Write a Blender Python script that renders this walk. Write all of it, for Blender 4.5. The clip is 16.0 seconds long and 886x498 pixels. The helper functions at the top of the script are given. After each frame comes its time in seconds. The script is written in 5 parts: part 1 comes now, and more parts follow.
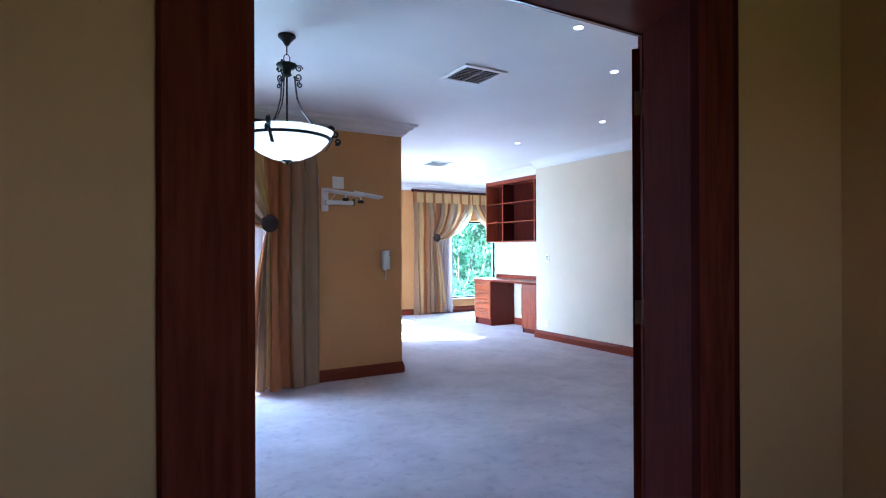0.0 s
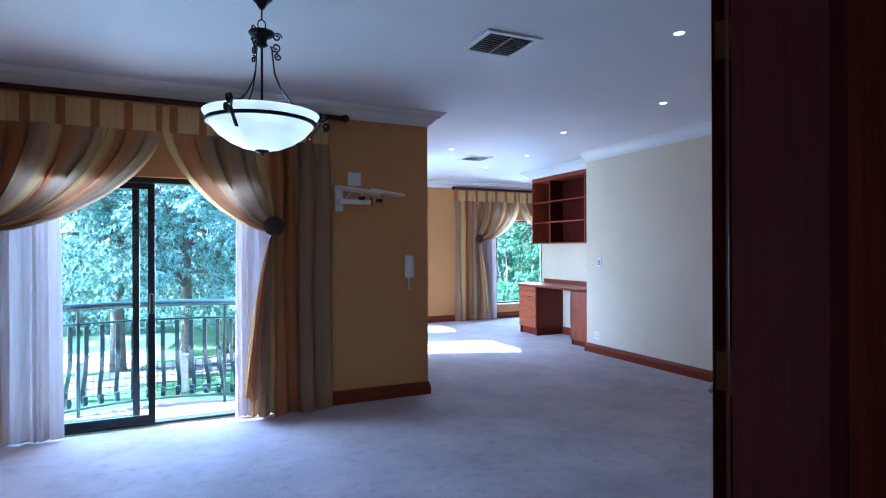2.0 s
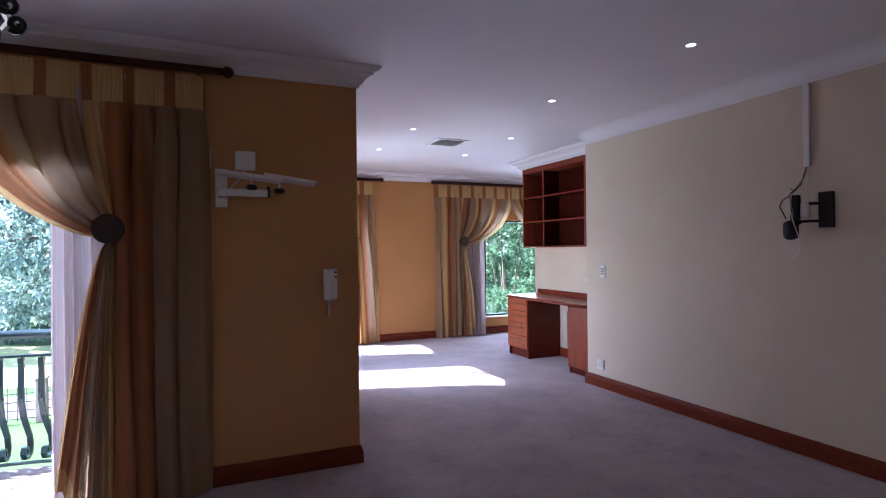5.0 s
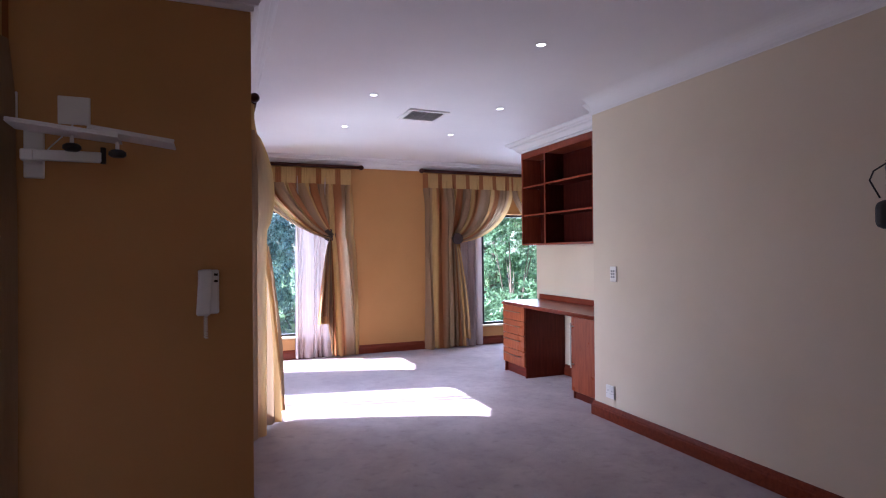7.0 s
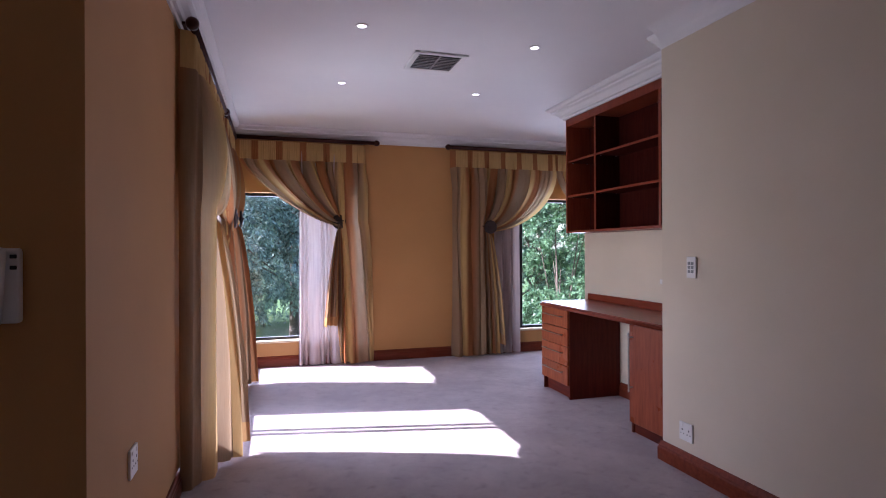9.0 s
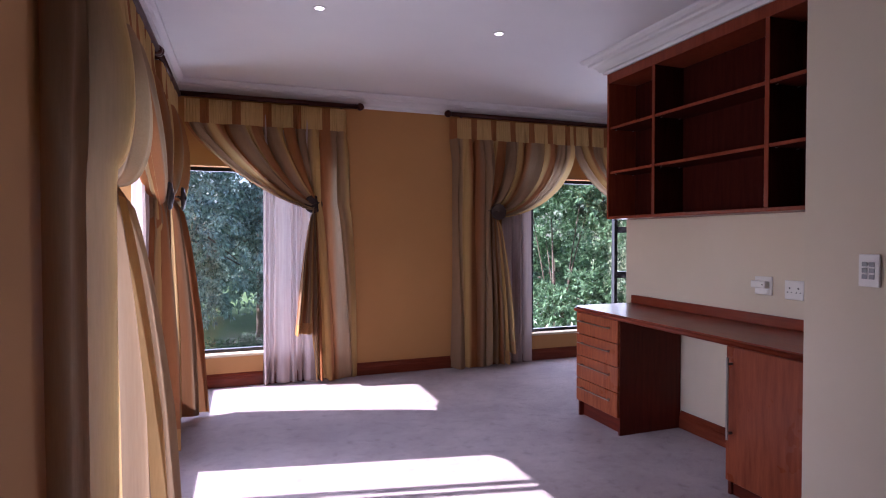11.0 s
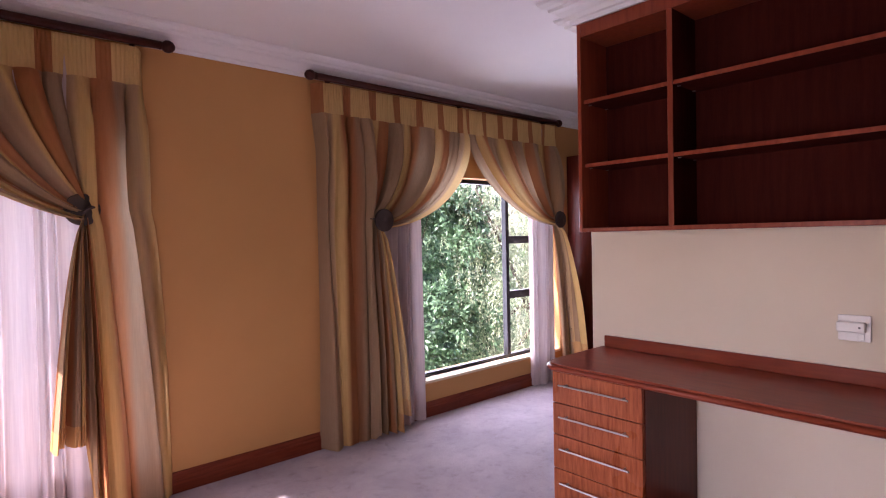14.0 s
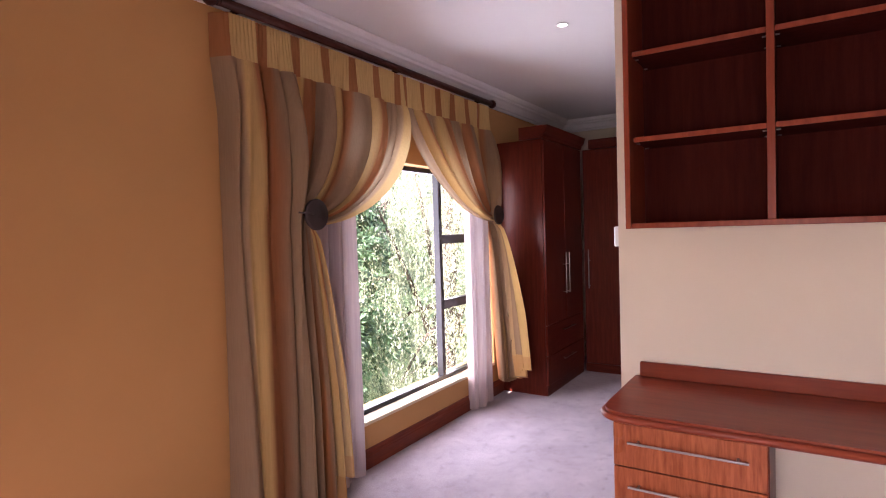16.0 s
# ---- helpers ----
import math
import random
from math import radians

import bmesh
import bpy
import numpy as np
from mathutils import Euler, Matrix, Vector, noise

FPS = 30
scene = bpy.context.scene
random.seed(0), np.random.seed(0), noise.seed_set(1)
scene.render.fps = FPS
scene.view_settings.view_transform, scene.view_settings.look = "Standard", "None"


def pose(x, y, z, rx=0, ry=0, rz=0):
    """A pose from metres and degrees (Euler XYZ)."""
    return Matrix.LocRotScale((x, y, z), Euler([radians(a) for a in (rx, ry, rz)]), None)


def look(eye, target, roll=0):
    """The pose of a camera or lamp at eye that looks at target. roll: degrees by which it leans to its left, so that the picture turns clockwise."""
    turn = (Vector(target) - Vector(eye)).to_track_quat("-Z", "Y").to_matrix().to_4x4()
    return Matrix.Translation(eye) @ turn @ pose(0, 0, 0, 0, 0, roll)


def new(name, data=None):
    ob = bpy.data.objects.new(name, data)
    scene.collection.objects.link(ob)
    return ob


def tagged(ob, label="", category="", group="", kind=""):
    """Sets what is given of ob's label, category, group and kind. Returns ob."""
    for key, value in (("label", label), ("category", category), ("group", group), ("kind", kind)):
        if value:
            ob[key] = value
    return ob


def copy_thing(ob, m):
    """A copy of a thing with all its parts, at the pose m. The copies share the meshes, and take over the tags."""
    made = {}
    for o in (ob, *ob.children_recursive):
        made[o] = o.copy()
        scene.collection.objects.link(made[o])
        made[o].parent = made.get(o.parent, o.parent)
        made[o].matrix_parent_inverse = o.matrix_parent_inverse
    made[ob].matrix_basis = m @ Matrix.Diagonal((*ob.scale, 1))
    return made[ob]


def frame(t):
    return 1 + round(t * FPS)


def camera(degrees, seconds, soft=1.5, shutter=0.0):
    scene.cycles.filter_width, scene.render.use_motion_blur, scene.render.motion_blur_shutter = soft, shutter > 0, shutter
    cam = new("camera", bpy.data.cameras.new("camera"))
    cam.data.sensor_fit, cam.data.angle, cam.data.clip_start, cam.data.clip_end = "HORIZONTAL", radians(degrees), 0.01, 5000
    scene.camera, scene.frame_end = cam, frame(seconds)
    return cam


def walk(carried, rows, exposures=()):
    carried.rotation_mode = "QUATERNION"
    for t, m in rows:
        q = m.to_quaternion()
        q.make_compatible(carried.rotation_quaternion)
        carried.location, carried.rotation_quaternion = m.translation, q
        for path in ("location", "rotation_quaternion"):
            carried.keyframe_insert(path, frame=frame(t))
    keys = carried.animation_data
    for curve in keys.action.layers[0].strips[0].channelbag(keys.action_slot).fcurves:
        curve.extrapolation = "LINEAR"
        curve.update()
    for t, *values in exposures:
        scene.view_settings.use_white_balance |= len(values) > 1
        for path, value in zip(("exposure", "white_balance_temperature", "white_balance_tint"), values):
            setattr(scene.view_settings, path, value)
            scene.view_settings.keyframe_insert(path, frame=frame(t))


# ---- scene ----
cam = camera(77.2, 16.0, 1.1)
PATH = [
    (0, (-5.111, -6.12, 1.233), (-4.101, -4.394, 1.238), -0.2),
    (0.5, (-5.0, -6.023, 1.234), (-4.072, -4.251, 1.24), -0.2),
    (1, (-4.881, -5.914, 1.239), (-4.009, -4.115, 1.246), -0.1),
    (1.5, (-4.736, -5.769, 1.258), (-3.886, -3.959, 1.261), -0.1),
    (2, (-4.579, -5.614, 1.289), (-3.743, -3.797, 1.29), -0.2),
    (2.5, (-4.415, -5.448, 1.304), (-3.589, -3.626, 1.304), -0.2),
    (3, (-4.245, -5.275, 1.313), (-3.427, -3.45, 1.315), -0.3),
    (3.5, (-4.072, -5.094, 1.341), (-3.255, -3.269, 1.336), -0.3),
    (4, (-3.901, -4.903, 1.344), (-3.087, -3.076, 1.343), -0.4),
    (4.5, (-3.748, -4.691, 1.352), (-2.933, -2.865, 1.353), -0.4),
    (4.7, (-3.677, -4.616, 1.349), (-2.864, -2.789, 1.352), -0.5),
    (7, (-2.76, -3.665, 1.305), (-2.017, -1.809, 1.314), -0.5),
    (7.5, (-2.579, -3.438, 1.283), (-1.889, -1.561, 1.294), -0.5),
    (8, (-2.399, -3.209, 1.287), (-1.77, -1.31, 1.295), -0.4),
    (8.2, (-2.325, -3.124, 1.268), (-1.725, -1.216, 1.282), -0.2),
    (10.3, (-2.057, -1.961, 1.217), (-1.489, -0.044, 1.179), -0.1),
    (10.5, (-2.044, -1.846, 1.218), (-1.457, 0.065, 1.178), -0.0),
    (11, (-2.069, -1.569, 1.245), (-1.393, 0.313, 1.2), -0.1),
    (11.5, (-2.08, -1.293, 1.258), (-1.299, 0.548, 1.217), -0.1),
    (12, (-2.06, -1.025, 1.315), (-1.162, 0.761, 1.258), -0.6),
    (12.5, (-2.083, -0.73, 1.313), (-1.045, 0.979, 1.28), -0.5),
    (13, (-2.07, -0.428, 1.341), (-0.947, 1.226, 1.302), -0.7),
    (13.5, (-2.021, -0.151, 1.36), (-0.801, 1.433, 1.31), -1.0),
    (14, (-1.98, 0.138, 1.358), (-0.653, 1.634, 1.313), -1.2),
    (14.5, (-1.928, 0.432, 1.387), (-0.509, 1.84, 1.322), -1.4),
    (15, (-1.862, 0.702, 1.382), (-0.353, 2.013, 1.318), -1.6),
    (15.5, (-1.816, 0.964, 1.393), (-0.212, 2.156, 1.322), -1.8),
    (16, (-1.746, 1.209, 1.378), (-0.063, 2.287, 1.313), -1.7),
]
walk(cam, [(t, look(eye, target, roll)) for t, eye, target, roll in PATH],
     exposures=[(0.0, 4.10, 4360, 6), (1.0, 3.62, 4250, 7), (1.5, 3.45, 4200, 7), (2.5, 3.15, 4220, 9), (3.5, 2.78, 4660, 15), (4.7, 2.62, 5080, 24), (7.0, 2.62, 5380, 28),
                (8.2, 2.32, 5500, 30), (10.3, 1.58, 5650, 36), (12.5, 1.86, 5920, 42), (14.5, 2.32, 6300, 46), (16.0, 2.54, 6500, 44)])

# ---- world, sun ----
SUN_DIR = Vector((-0.975, 0.205, 0.815)).normalized()      # towards the sun
world = bpy.data.worlds.new("world")
scene.world = world
world.use_nodes = True
wn = world.node_tree.nodes
sky = wn.new("ShaderNodeTexSky")
sky.sky_type, sky.sun_disc = "NISHITA", False
sky.sun_elevation = math.asin(SUN_DIR.z)
sky.sun_rotation = math.atan2(SUN_DIR.x, SUN_DIR.y)
sky.air_density, sky.dust_density = 1.0, 1.5
wn["Background"].inputs["Strength"].default_value = 0.15
world.node_tree.links.new(sky.outputs[0], wn["Background"].inputs["Color"])

sun_data = bpy.data.lights.new("sun", "SUN")
sun_data.energy, sun_data.angle, sun_data.color = 5.0, radians(0.5), (1.0, 0.95, 0.86)
sun = new("sun", sun_data)
sun.matrix_world = look(SUN_DIR * 30, (0, 0, 0))


def opening_lamp(name, m, w, h, power, tone=(0.86, 0.93, 1.0)):
    """An area lamp set in an opening, added to the sky's own light."""
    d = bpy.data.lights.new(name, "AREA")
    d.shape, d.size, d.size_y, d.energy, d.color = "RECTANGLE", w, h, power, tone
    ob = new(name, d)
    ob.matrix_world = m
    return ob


opening_lamp("window_daylight", look((-4.85, -0.7, 1.0), (-4.85, -2.6, -0.1)), 1.5, 1.8, 7.5)
opening_lamp("window_daylight", look((-2.84, 1.15, 1.05), (0, 1.15, 0.7)), 1.3, 1.5, 6.5)
opening_lamp("window_daylight", look((-1.95, 3.56, 1.05), (-1.95, 0, 0.7)), 1.1, 1.5, 9.5)
opening_lamp("window_daylight", look((1.4, 3.56, 1.05), (1.4, 0, 0.7)), 1.5, 1.5, 13)

# added warm lamp to brighten the hall, in an unseen opening
opening_lamp("window_daylight", look((-4.6, -8.62, 1.57), (-4.6, -5, 1.5)), 0.95, 0.7, 0.15, (1.0, 0.41, 0.13))


# ---- materials ----
class Mat:
    """A small builder for node materials."""

    def __init__(self, name, rough=0.6, metal=0.0, **kw):
        self.m = bpy.data.materials.new(name)
        self.m.use_nodes = True
        self.t = self.m.node_tree
        self.b = self.t.nodes["Principled BSDF"]
        self.b.inputs["Roughness"].default_value = rough
        self.b.inputs["Metallic"].default_value = metal
        for k, v in kw.items():
            self.b.inputs[k.replace("_", " ")].default_value = v

    def n(self, kind, **kw):
        node = self.t.nodes.new("ShaderNode" + kind)
        for k, v in kw.items():
            node.inputs[k.replace("_", " ")].default_value = v
        return node

    def l(self, a, b):
        self.t.links.new(a, b)

    def coords(self, scale=(1, 1, 1), which="Object"):
        c, mp = self.n("TexCoord"), self.n("Mapping")
        mp.inputs["Scale"].default_value = scale
        self.l(c.outputs[which], mp.inputs["Vector"])
        return mp.outputs[0]

    def noise(self, scale, detail=3, vec=None, rough=0.55):
        nn = self.n("TexNoise", Scale=scale, Detail=detail, Roughness=rough)
        if vec is not None:
            self.l(vec, nn.inputs["Vector"])
        return nn.outputs["Fac"]

    def ramp(self, fac, stops, const=False):
        r = self.n("ValToRGB")
        e = r.color_ramp.elements
        r.color_ramp.interpolation = "CONSTANT" if const else "LINEAR"
        while len(e) < len(stops):
            e.new(0.5)
        for el, (p, c) in zip(e, stops):
            el.position, el.color = p, (*c, 1)
        self.l(fac, r.inputs[0])
        return r.outputs[0]

    def mix(self, fac, a, b, mode="MIX"):
        mx = self.n("Mix")
        mx.data_type, mx.blend_type = "RGBA", mode
        for sock, v in ((mx.inputs[0], fac), (mx.inputs[6], a), (mx.inputs[7], b)):
            if isinstance(v, (int, float)):
                sock.default_value = v
            elif isinstance(v, tuple):
                sock.default_value = (*v, 1)
            else:
                self.l(v, sock)
        return mx.outputs[2]

    def color(self, c):
        if isinstance(c, tuple):
            self.b.inputs["Base Color"].default_value = (*c, 1)
        else:
            self.l(c, self.b.inputs["Base Color"])
        return self

    def bump(self, h, strength=0.3, dist=0.01):
        bp = self.n("Bump", Strength=strength, Distance=dist)
        self.l(h, bp.inputs["Height"])
        self.l(bp.outputs[0], self.b.inputs["Normal"])
        return self


def paint(name, a, b, rough=0.75):
    m = Mat(name, rough)
    v = m.coords()
    big = m.noise(1.3, 4, v)
    m.color(m.ramp(big, [(0.3, a), (0.7, b)]))
    fine = m.noise(160, 2, v)
    return m.bump(fine, 0.12, 0.002).m


def timber(name, dark, mid, light, grain_axis="Z", rough=0.3, figure=0.0, relief=0.05):
    m = Mat(name, rough)
    s = {"X": (1.2, 14, 14), "Y": (14, 1.2, 14), "Z": (14, 14, 1.2)}[grain_axis]
    v = m.coords(s)
    g = m.noise(3.0, 6, v, 0.65)
    col = m.ramp(g, [(0.28, dark), (0.5, mid), (0.74, light)])
    info = m.n("ObjectInfo")
    tint = m.ramp(info.outputs["Random"], [(0.0, (0.86, 0.86, 0.86)), (1.0, (1.08, 1.05, 1.03))])
    col = m.mix(1.0, col, tint, "MULTIPLY")
    if figure:
        curl = m.noise(1.0, 3, m.coords((3, 70, 9)), 0.6)
        col = m.mix(figure, col, m.ramp(curl, [(0.34, dark), (0.66, light)]))
    m.color(col)
    r = m.ramp(m.noise(5, 3, m.coords()), [(0.3, (rough * 0.95,) * 3), (0.7, (rough * 1.08,) * 3)])
    m.l(r, m.b.inputs["Roughness"])
    m.b.inputs["Specular IOR Level"].default_value = 0.15 if rough < 0.6 else 0.02
    return m.bump(g, relief, 0.002).m if relief else m.m


def plain(name, c, rough=0.5, metal=0.0, vary=0.12):
    m = Mat(name, rough, metal)
    k = m.noise(7, 3, m.coords())
    m.color(m.ramp(k, [(0.3, tuple(x * (1 - vary) for x in c)), (0.7, tuple(min(1, x * (1 + vary)) for x in c))]))
    return m.m


def cloth_stripes():
    """Woven stripes along the UV map: x counts pattern repeats with rust at 0.5, y metres down from the heading."""
    m = Mat("striped_curtain_cloth", 0.85, Specular_IOR_Level=0.12)
    uv = m.n("UVMap")
    sep = m.n("SeparateXYZ")
    m.l(uv.outputs[0], sep.inputs[0])
    fr = m.n("Math")
    fr.operation = "FRACT"
    m.l(sep.outputs[0], fr.inputs[0])
    taupe, gold, rust, grey, sand, pale = (0.355, 0.232, 0.130), (0.61, 0.395, 0.145), (0.38, 0.150, 0.056), (0.31, 0.198, 0.110), (0.43, 0.28, 0.145), (0.68, 0.465, 0.185)
    body = m.ramp(fr.outputs[0], [(0.0, taupe), (0.10, sand), (0.16, gold), (0.29, gold), (0.35, rust), (0.63, rust), (0.70, grey), (0.77, grey), (0.86, taupe), (1.0, taupe)])
    head = m.ramp(fr.outputs[0], [(0.0, pale), (0.36, rust), (0.64, pale)], True)
    hem = m.n("Math")
    hem.operation = "GREATER_THAN"
    m.l(sep.outputs[1], hem.inputs[0])
    hem.inputs[1].default_value = 5.0
    body = m.mix(hem.outputs[0], body, (0.54, 0.30, 0.11))
    lt = m.n("Math")
    lt.operation = "LESS_THAN"
    m.l(sep.outputs[1], lt.inputs[0])
    lt.inputs[1].default_value = 0.19
    col = m.mix(lt.outputs[0], body, head)
    v = m.coords((60, 60, 4))
    col = m.mix(0.35, col, m.ramp(m.noise(2.5, 4, v), [(0.25, (0.62, 0.60, 0.58)), (0.75, (1, 1, 1))]), "MULTIPLY")
    m.color(col)
    tr = m.n("BsdfTranslucent")
    lit = m.n("Gamma")                                     # the weave lets more light through than it throws back
    lit.inputs[1].default_value = 0.72
    m.l(col, lit.inputs[0])
    m.l(lit.outputs[0], tr.inputs["Color"])
    ms = m.n("MixShader")
    ms.inputs[0].default_value = 0.30
    m.l(m.b.outputs[0], ms.inputs[1])
    m.l(tr.outputs[0], ms.inputs[2])
    m.l(ms.outputs[0], m.t.nodes["Material Output"].inputs[0])
    return m.bump(m.noise(300, 2, m.coords()), 0.15, 0.002).m


def sheer():
    m = Mat("sheer_lining_cloth", 0.9)
    m.color(m.ramp(m.noise(3, 3, m.coords((20, 20, 1))), [(0.3, (0.42, 0.34, 0.325)), (0.7, (0.53, 0.45, 0.425))]))
    tr = m.n("BsdfTranslucent")
    tr.inputs["Color"].default_value = (0.70, 0.60, 0.58, 1)
    ms = m.n("MixShader")
    ms.inputs[0].default_value = 0.14
    m.l(m.b.outputs[0], ms.inputs[1])
    m.l(tr.outputs[0], ms.inputs[2])
    m.l(ms.outputs[0], m.t.nodes["Material Output"].inputs[0])
    return m.m


def carpet_pile():
    m = Mat("mauve_grey_carpet_pile", 0.95)
    v = m.coords()
    tread = m.noise(2.2, 5, v, 0.65)
    spots = m.noise(14, 4, v, 0.7)
    fibre = m.noise(420, 2, v)
    c = m.ramp(tread, [(0.3, (0.33, 0.268, 0.278)), (0.68, (0.49, 0.415, 0.42))])
    c = m.mix(0.55, c, m.ramp(spots, [(0.30, (0.50, 0.48, 0.48)), (0.46, (1, 1, 1))]), "MULTIPLY")
    c = m.mix(0.35, c, m.ramp(fibre, [(0.3, (0.6, 0.6, 0.6)), (0.7, (1, 1, 1))]), "MULTIPLY")
    m.color(c)
    m.b.inputs["Sheen Weight"].default_value = 0.2
    h = m.mix(0.5, fibre, spots)
    return m.bump(h, 0.6, 0.012).m


def glass_pane():
    m = Mat("window_glass", 0.0)
    m.t.nodes.remove(m.b)
    gl = m.n("BsdfGlossy", Roughness=0.0)
    tp = m.n("BsdfTransparent")
    tp.inputs["Color"].default_value = (0.96, 0.985, 0.98, 1)
    lw = m.n("LayerWeight", Blend=0.12)
    ms = m.n("MixShader")
    k = m.n("Math")
    k.operation = "POWER"
    k.inputs[1].default_value = 4.0
    m.l(lw.outputs["Facing"], k.inputs[0])
    k2 = m.n("Math")
    k2.operation = "MULTIPLY_ADD"
    k2.inputs[1].default_value, k2.inputs[2].default_value = 0.35, 0.03
    m.l(k.outputs[0], k2.inputs[0])
    m.l(k2.outputs[0], ms.inputs[0])
    m.l(tp.outputs[0], ms.inputs[1])
    m.l(gl.outputs[0], ms.inputs[2])
    m.l(ms.outputs[0], m.t.nodes["Material Output"].inputs[0])
    return m.m


def glow(name, c, strength):
    m = Mat(name, 0.4)
    m.color(c)
    m.b.inputs["Emission Color"].default_value = (*c, 1)
    m.b.inputs["Emission Strength"].default_value = strength
    return m.m


def leaves(name, dark, light, rough=0.36):
    m = Mat(name, rough)
    g = m.n("NewGeometry")
    patch = m.noise(1.6, 3, m.coords((1, 1, 0.6)))
    f = m.mix(0.45, g.outputs["Random Per Island"], patch)
    c = m.ramp(f, [(0.22, dark), (0.62, light), (0.85, tuple(min(1, x * 1.35) for x in light))])
    m.color(c)
    tr = m.n("BsdfTranslucent")
    m.l(c, tr.inputs["Color"])
    ms = m.n("MixShader")
    ms.inputs[0].default_value = 0.30
    m.l(m.b.outputs[0], ms.inputs[1])
    m.l(tr.outputs[0], ms.inputs[2])
    m.l(ms.outputs[0], m.t.nodes["Material Output"].inputs[0])
    return m.m


TAN = paint("tan_wall_paint", (0.452, 0.226, 0.069), (0.50, 0.255, 0.081))
CREAM = paint("cream_wall_paint", (0.62, 0.535, 0.405), (0.68, 0.59, 0.455))
WHITE = paint("white_ceiling_paint", (0.72, 0.71, 0.72), (0.77, 0.76, 0.76), 0.85)
SILL = paint("cream_sill_plaster", (0.62, 0.5, 0.32), (0.68, 0.56, 0.38))
CARPET = carpet_pile()
MAHOG_D, MAHOG_M, MAHOG_L = (0.075, 0.011, 0.006), (0.105, 0.017, 0.009), (0.14, 0.026, 0.013)
WOOD_Z = timber("mahogany_upright_grain", MAHOG_D, MAHOG_M, MAHOG_L, "Z")
WOOD_Y = timber("mahogany_along_grain", MAHOG_D, MAHOG_M, MAHOG_L, "Y")
WOOD_X = timber("mahogany_cross_grain", MAHOG_D, MAHOG_M, MAHOG_L, "X")
EDGE = timber("mahogany_edging", (0.175, 0.030, 0.013), (0.23, 0.044, 0.018), (0.28, 0.060, 0.025), "Z")
FIGURED = timber("figured_cherry_veneer", (0.15, 0.029, 0.011), (0.275, 0.068, 0.025), (0.42, 0.13, 0.05), "Z", 0.28, 0.45)
TOP = timber("polished_desk_top", (0.17, 0.030, 0.014), (0.21, 0.040, 0.018), (0.25, 0.052, 0.022), "Y", 0.3, 0.0, 0.0)
# darker mahogany carries the shade inside the bookcase bays
BACK = timber("shaded_mahogany_interior", (0.038, 0.006, 0.005), (0.053, 0.009, 0.006), (0.068, 0.012, 0.008), "Z", 0.6)
POLE = timber("dark_stained_pole", (0.028, 0.008, 0.006), (0.05, 0.014, 0.010), (0.08, 0.022, 0.015), "X", 0.3)
CLOTH, NET, GLASS = cloth_stripes(), sheer(), glass_pane()
BRONZE = plain("dark_bronze_aluminium", (0.022, 0.022, 0.024), 0.4, 0.6)
IRON = plain("black_wrought_iron", (0.018, 0.018, 0.018), 0.45, 0.7)
RAILPAINT = plain("green_black_railing_paint", (0.018, 0.040, 0.046), 0.28, 0.0)
STEEL = plain("brushed_steel", (0.32, 0.295, 0.27), 0.33, 1.0, 0.05)
BRASS = plain("worn_brass", (0.22, 0.16, 0.09), 0.5, 1.0)
PLASTIC = plain("white_plastic", (0.74, 0.72, 0.68), 0.4, 0, 0.03)
PLASTIC_D = plain("grey_plastic", (0.25, 0.25, 0.25), 0.5)
BLACK = plain("black_plastic", (0.012, 0.012, 0.013), 0.6)
MEDAL = plain("dark_tieback_rosette", (0.035, 0.018, 0.012), 0.6)
VENT = plain("vent_white_metal", (0.70, 0.69, 0.68), 0.5, 0, 0.04)
DUCT_SHADE = plain("duct_shade", (0.05, 0.05, 0.055), 0.9)
LAMPGLOW = glow("downlight_lens", (1.0, 0.97, 0.92), 1.6)
BOWL = glow("lit_alabaster_bowl", (0.94, 0.92, 0.74), 0.105)
bt = BOWL.node_tree                                    # cloudy veins in the alabaster
bv, br = bt.nodes.new("ShaderNodeTexNoise"), bt.nodes.new("ShaderNodeMapRange")
bv.inputs["Scale"].default_value, bv.inputs["Detail"].default_value = 4.0, 2.0
br.inputs["From Min"].default_value, br.inputs["From Max"].default_value = 0.3, 0.7
br.inputs["To Min"].default_value, br.inputs["To Max"].default_value = 0.064, 0.104
bt.links.new(bv.outputs[0], br.inputs["Value"])
bt.links.new(br.outputs[0], bt.nodes["Principled BSDF"].inputs["Emission Strength"])


# ---- mesh helpers ----
def obj(name, bm, mat, parent=None, label="", smooth=False):
    me = bpy.data.meshes.new(name)
    bm.normal_update()
    bm.to_mesh(me)
    bm.free()
    me.materials.append(mat)
    if smooth:
        for p in me.polygons:
            p.use_smooth = True
    ob = new(name, me)
    if parent is not None:
        ob.parent = parent
    if label:
        ob["label"] = label
    return ob


def part(name, bm, mat, parent, label="", smooth=False):
    return obj(name, bm, mat, parent, label, smooth)


def thing(name, label, category, loc=(0, 0, 0), group="", kind=""):
    e = new(name)
    e.location = loc
    e.empty_display_size = 0.1
    return tagged(e, label, category, group, kind)


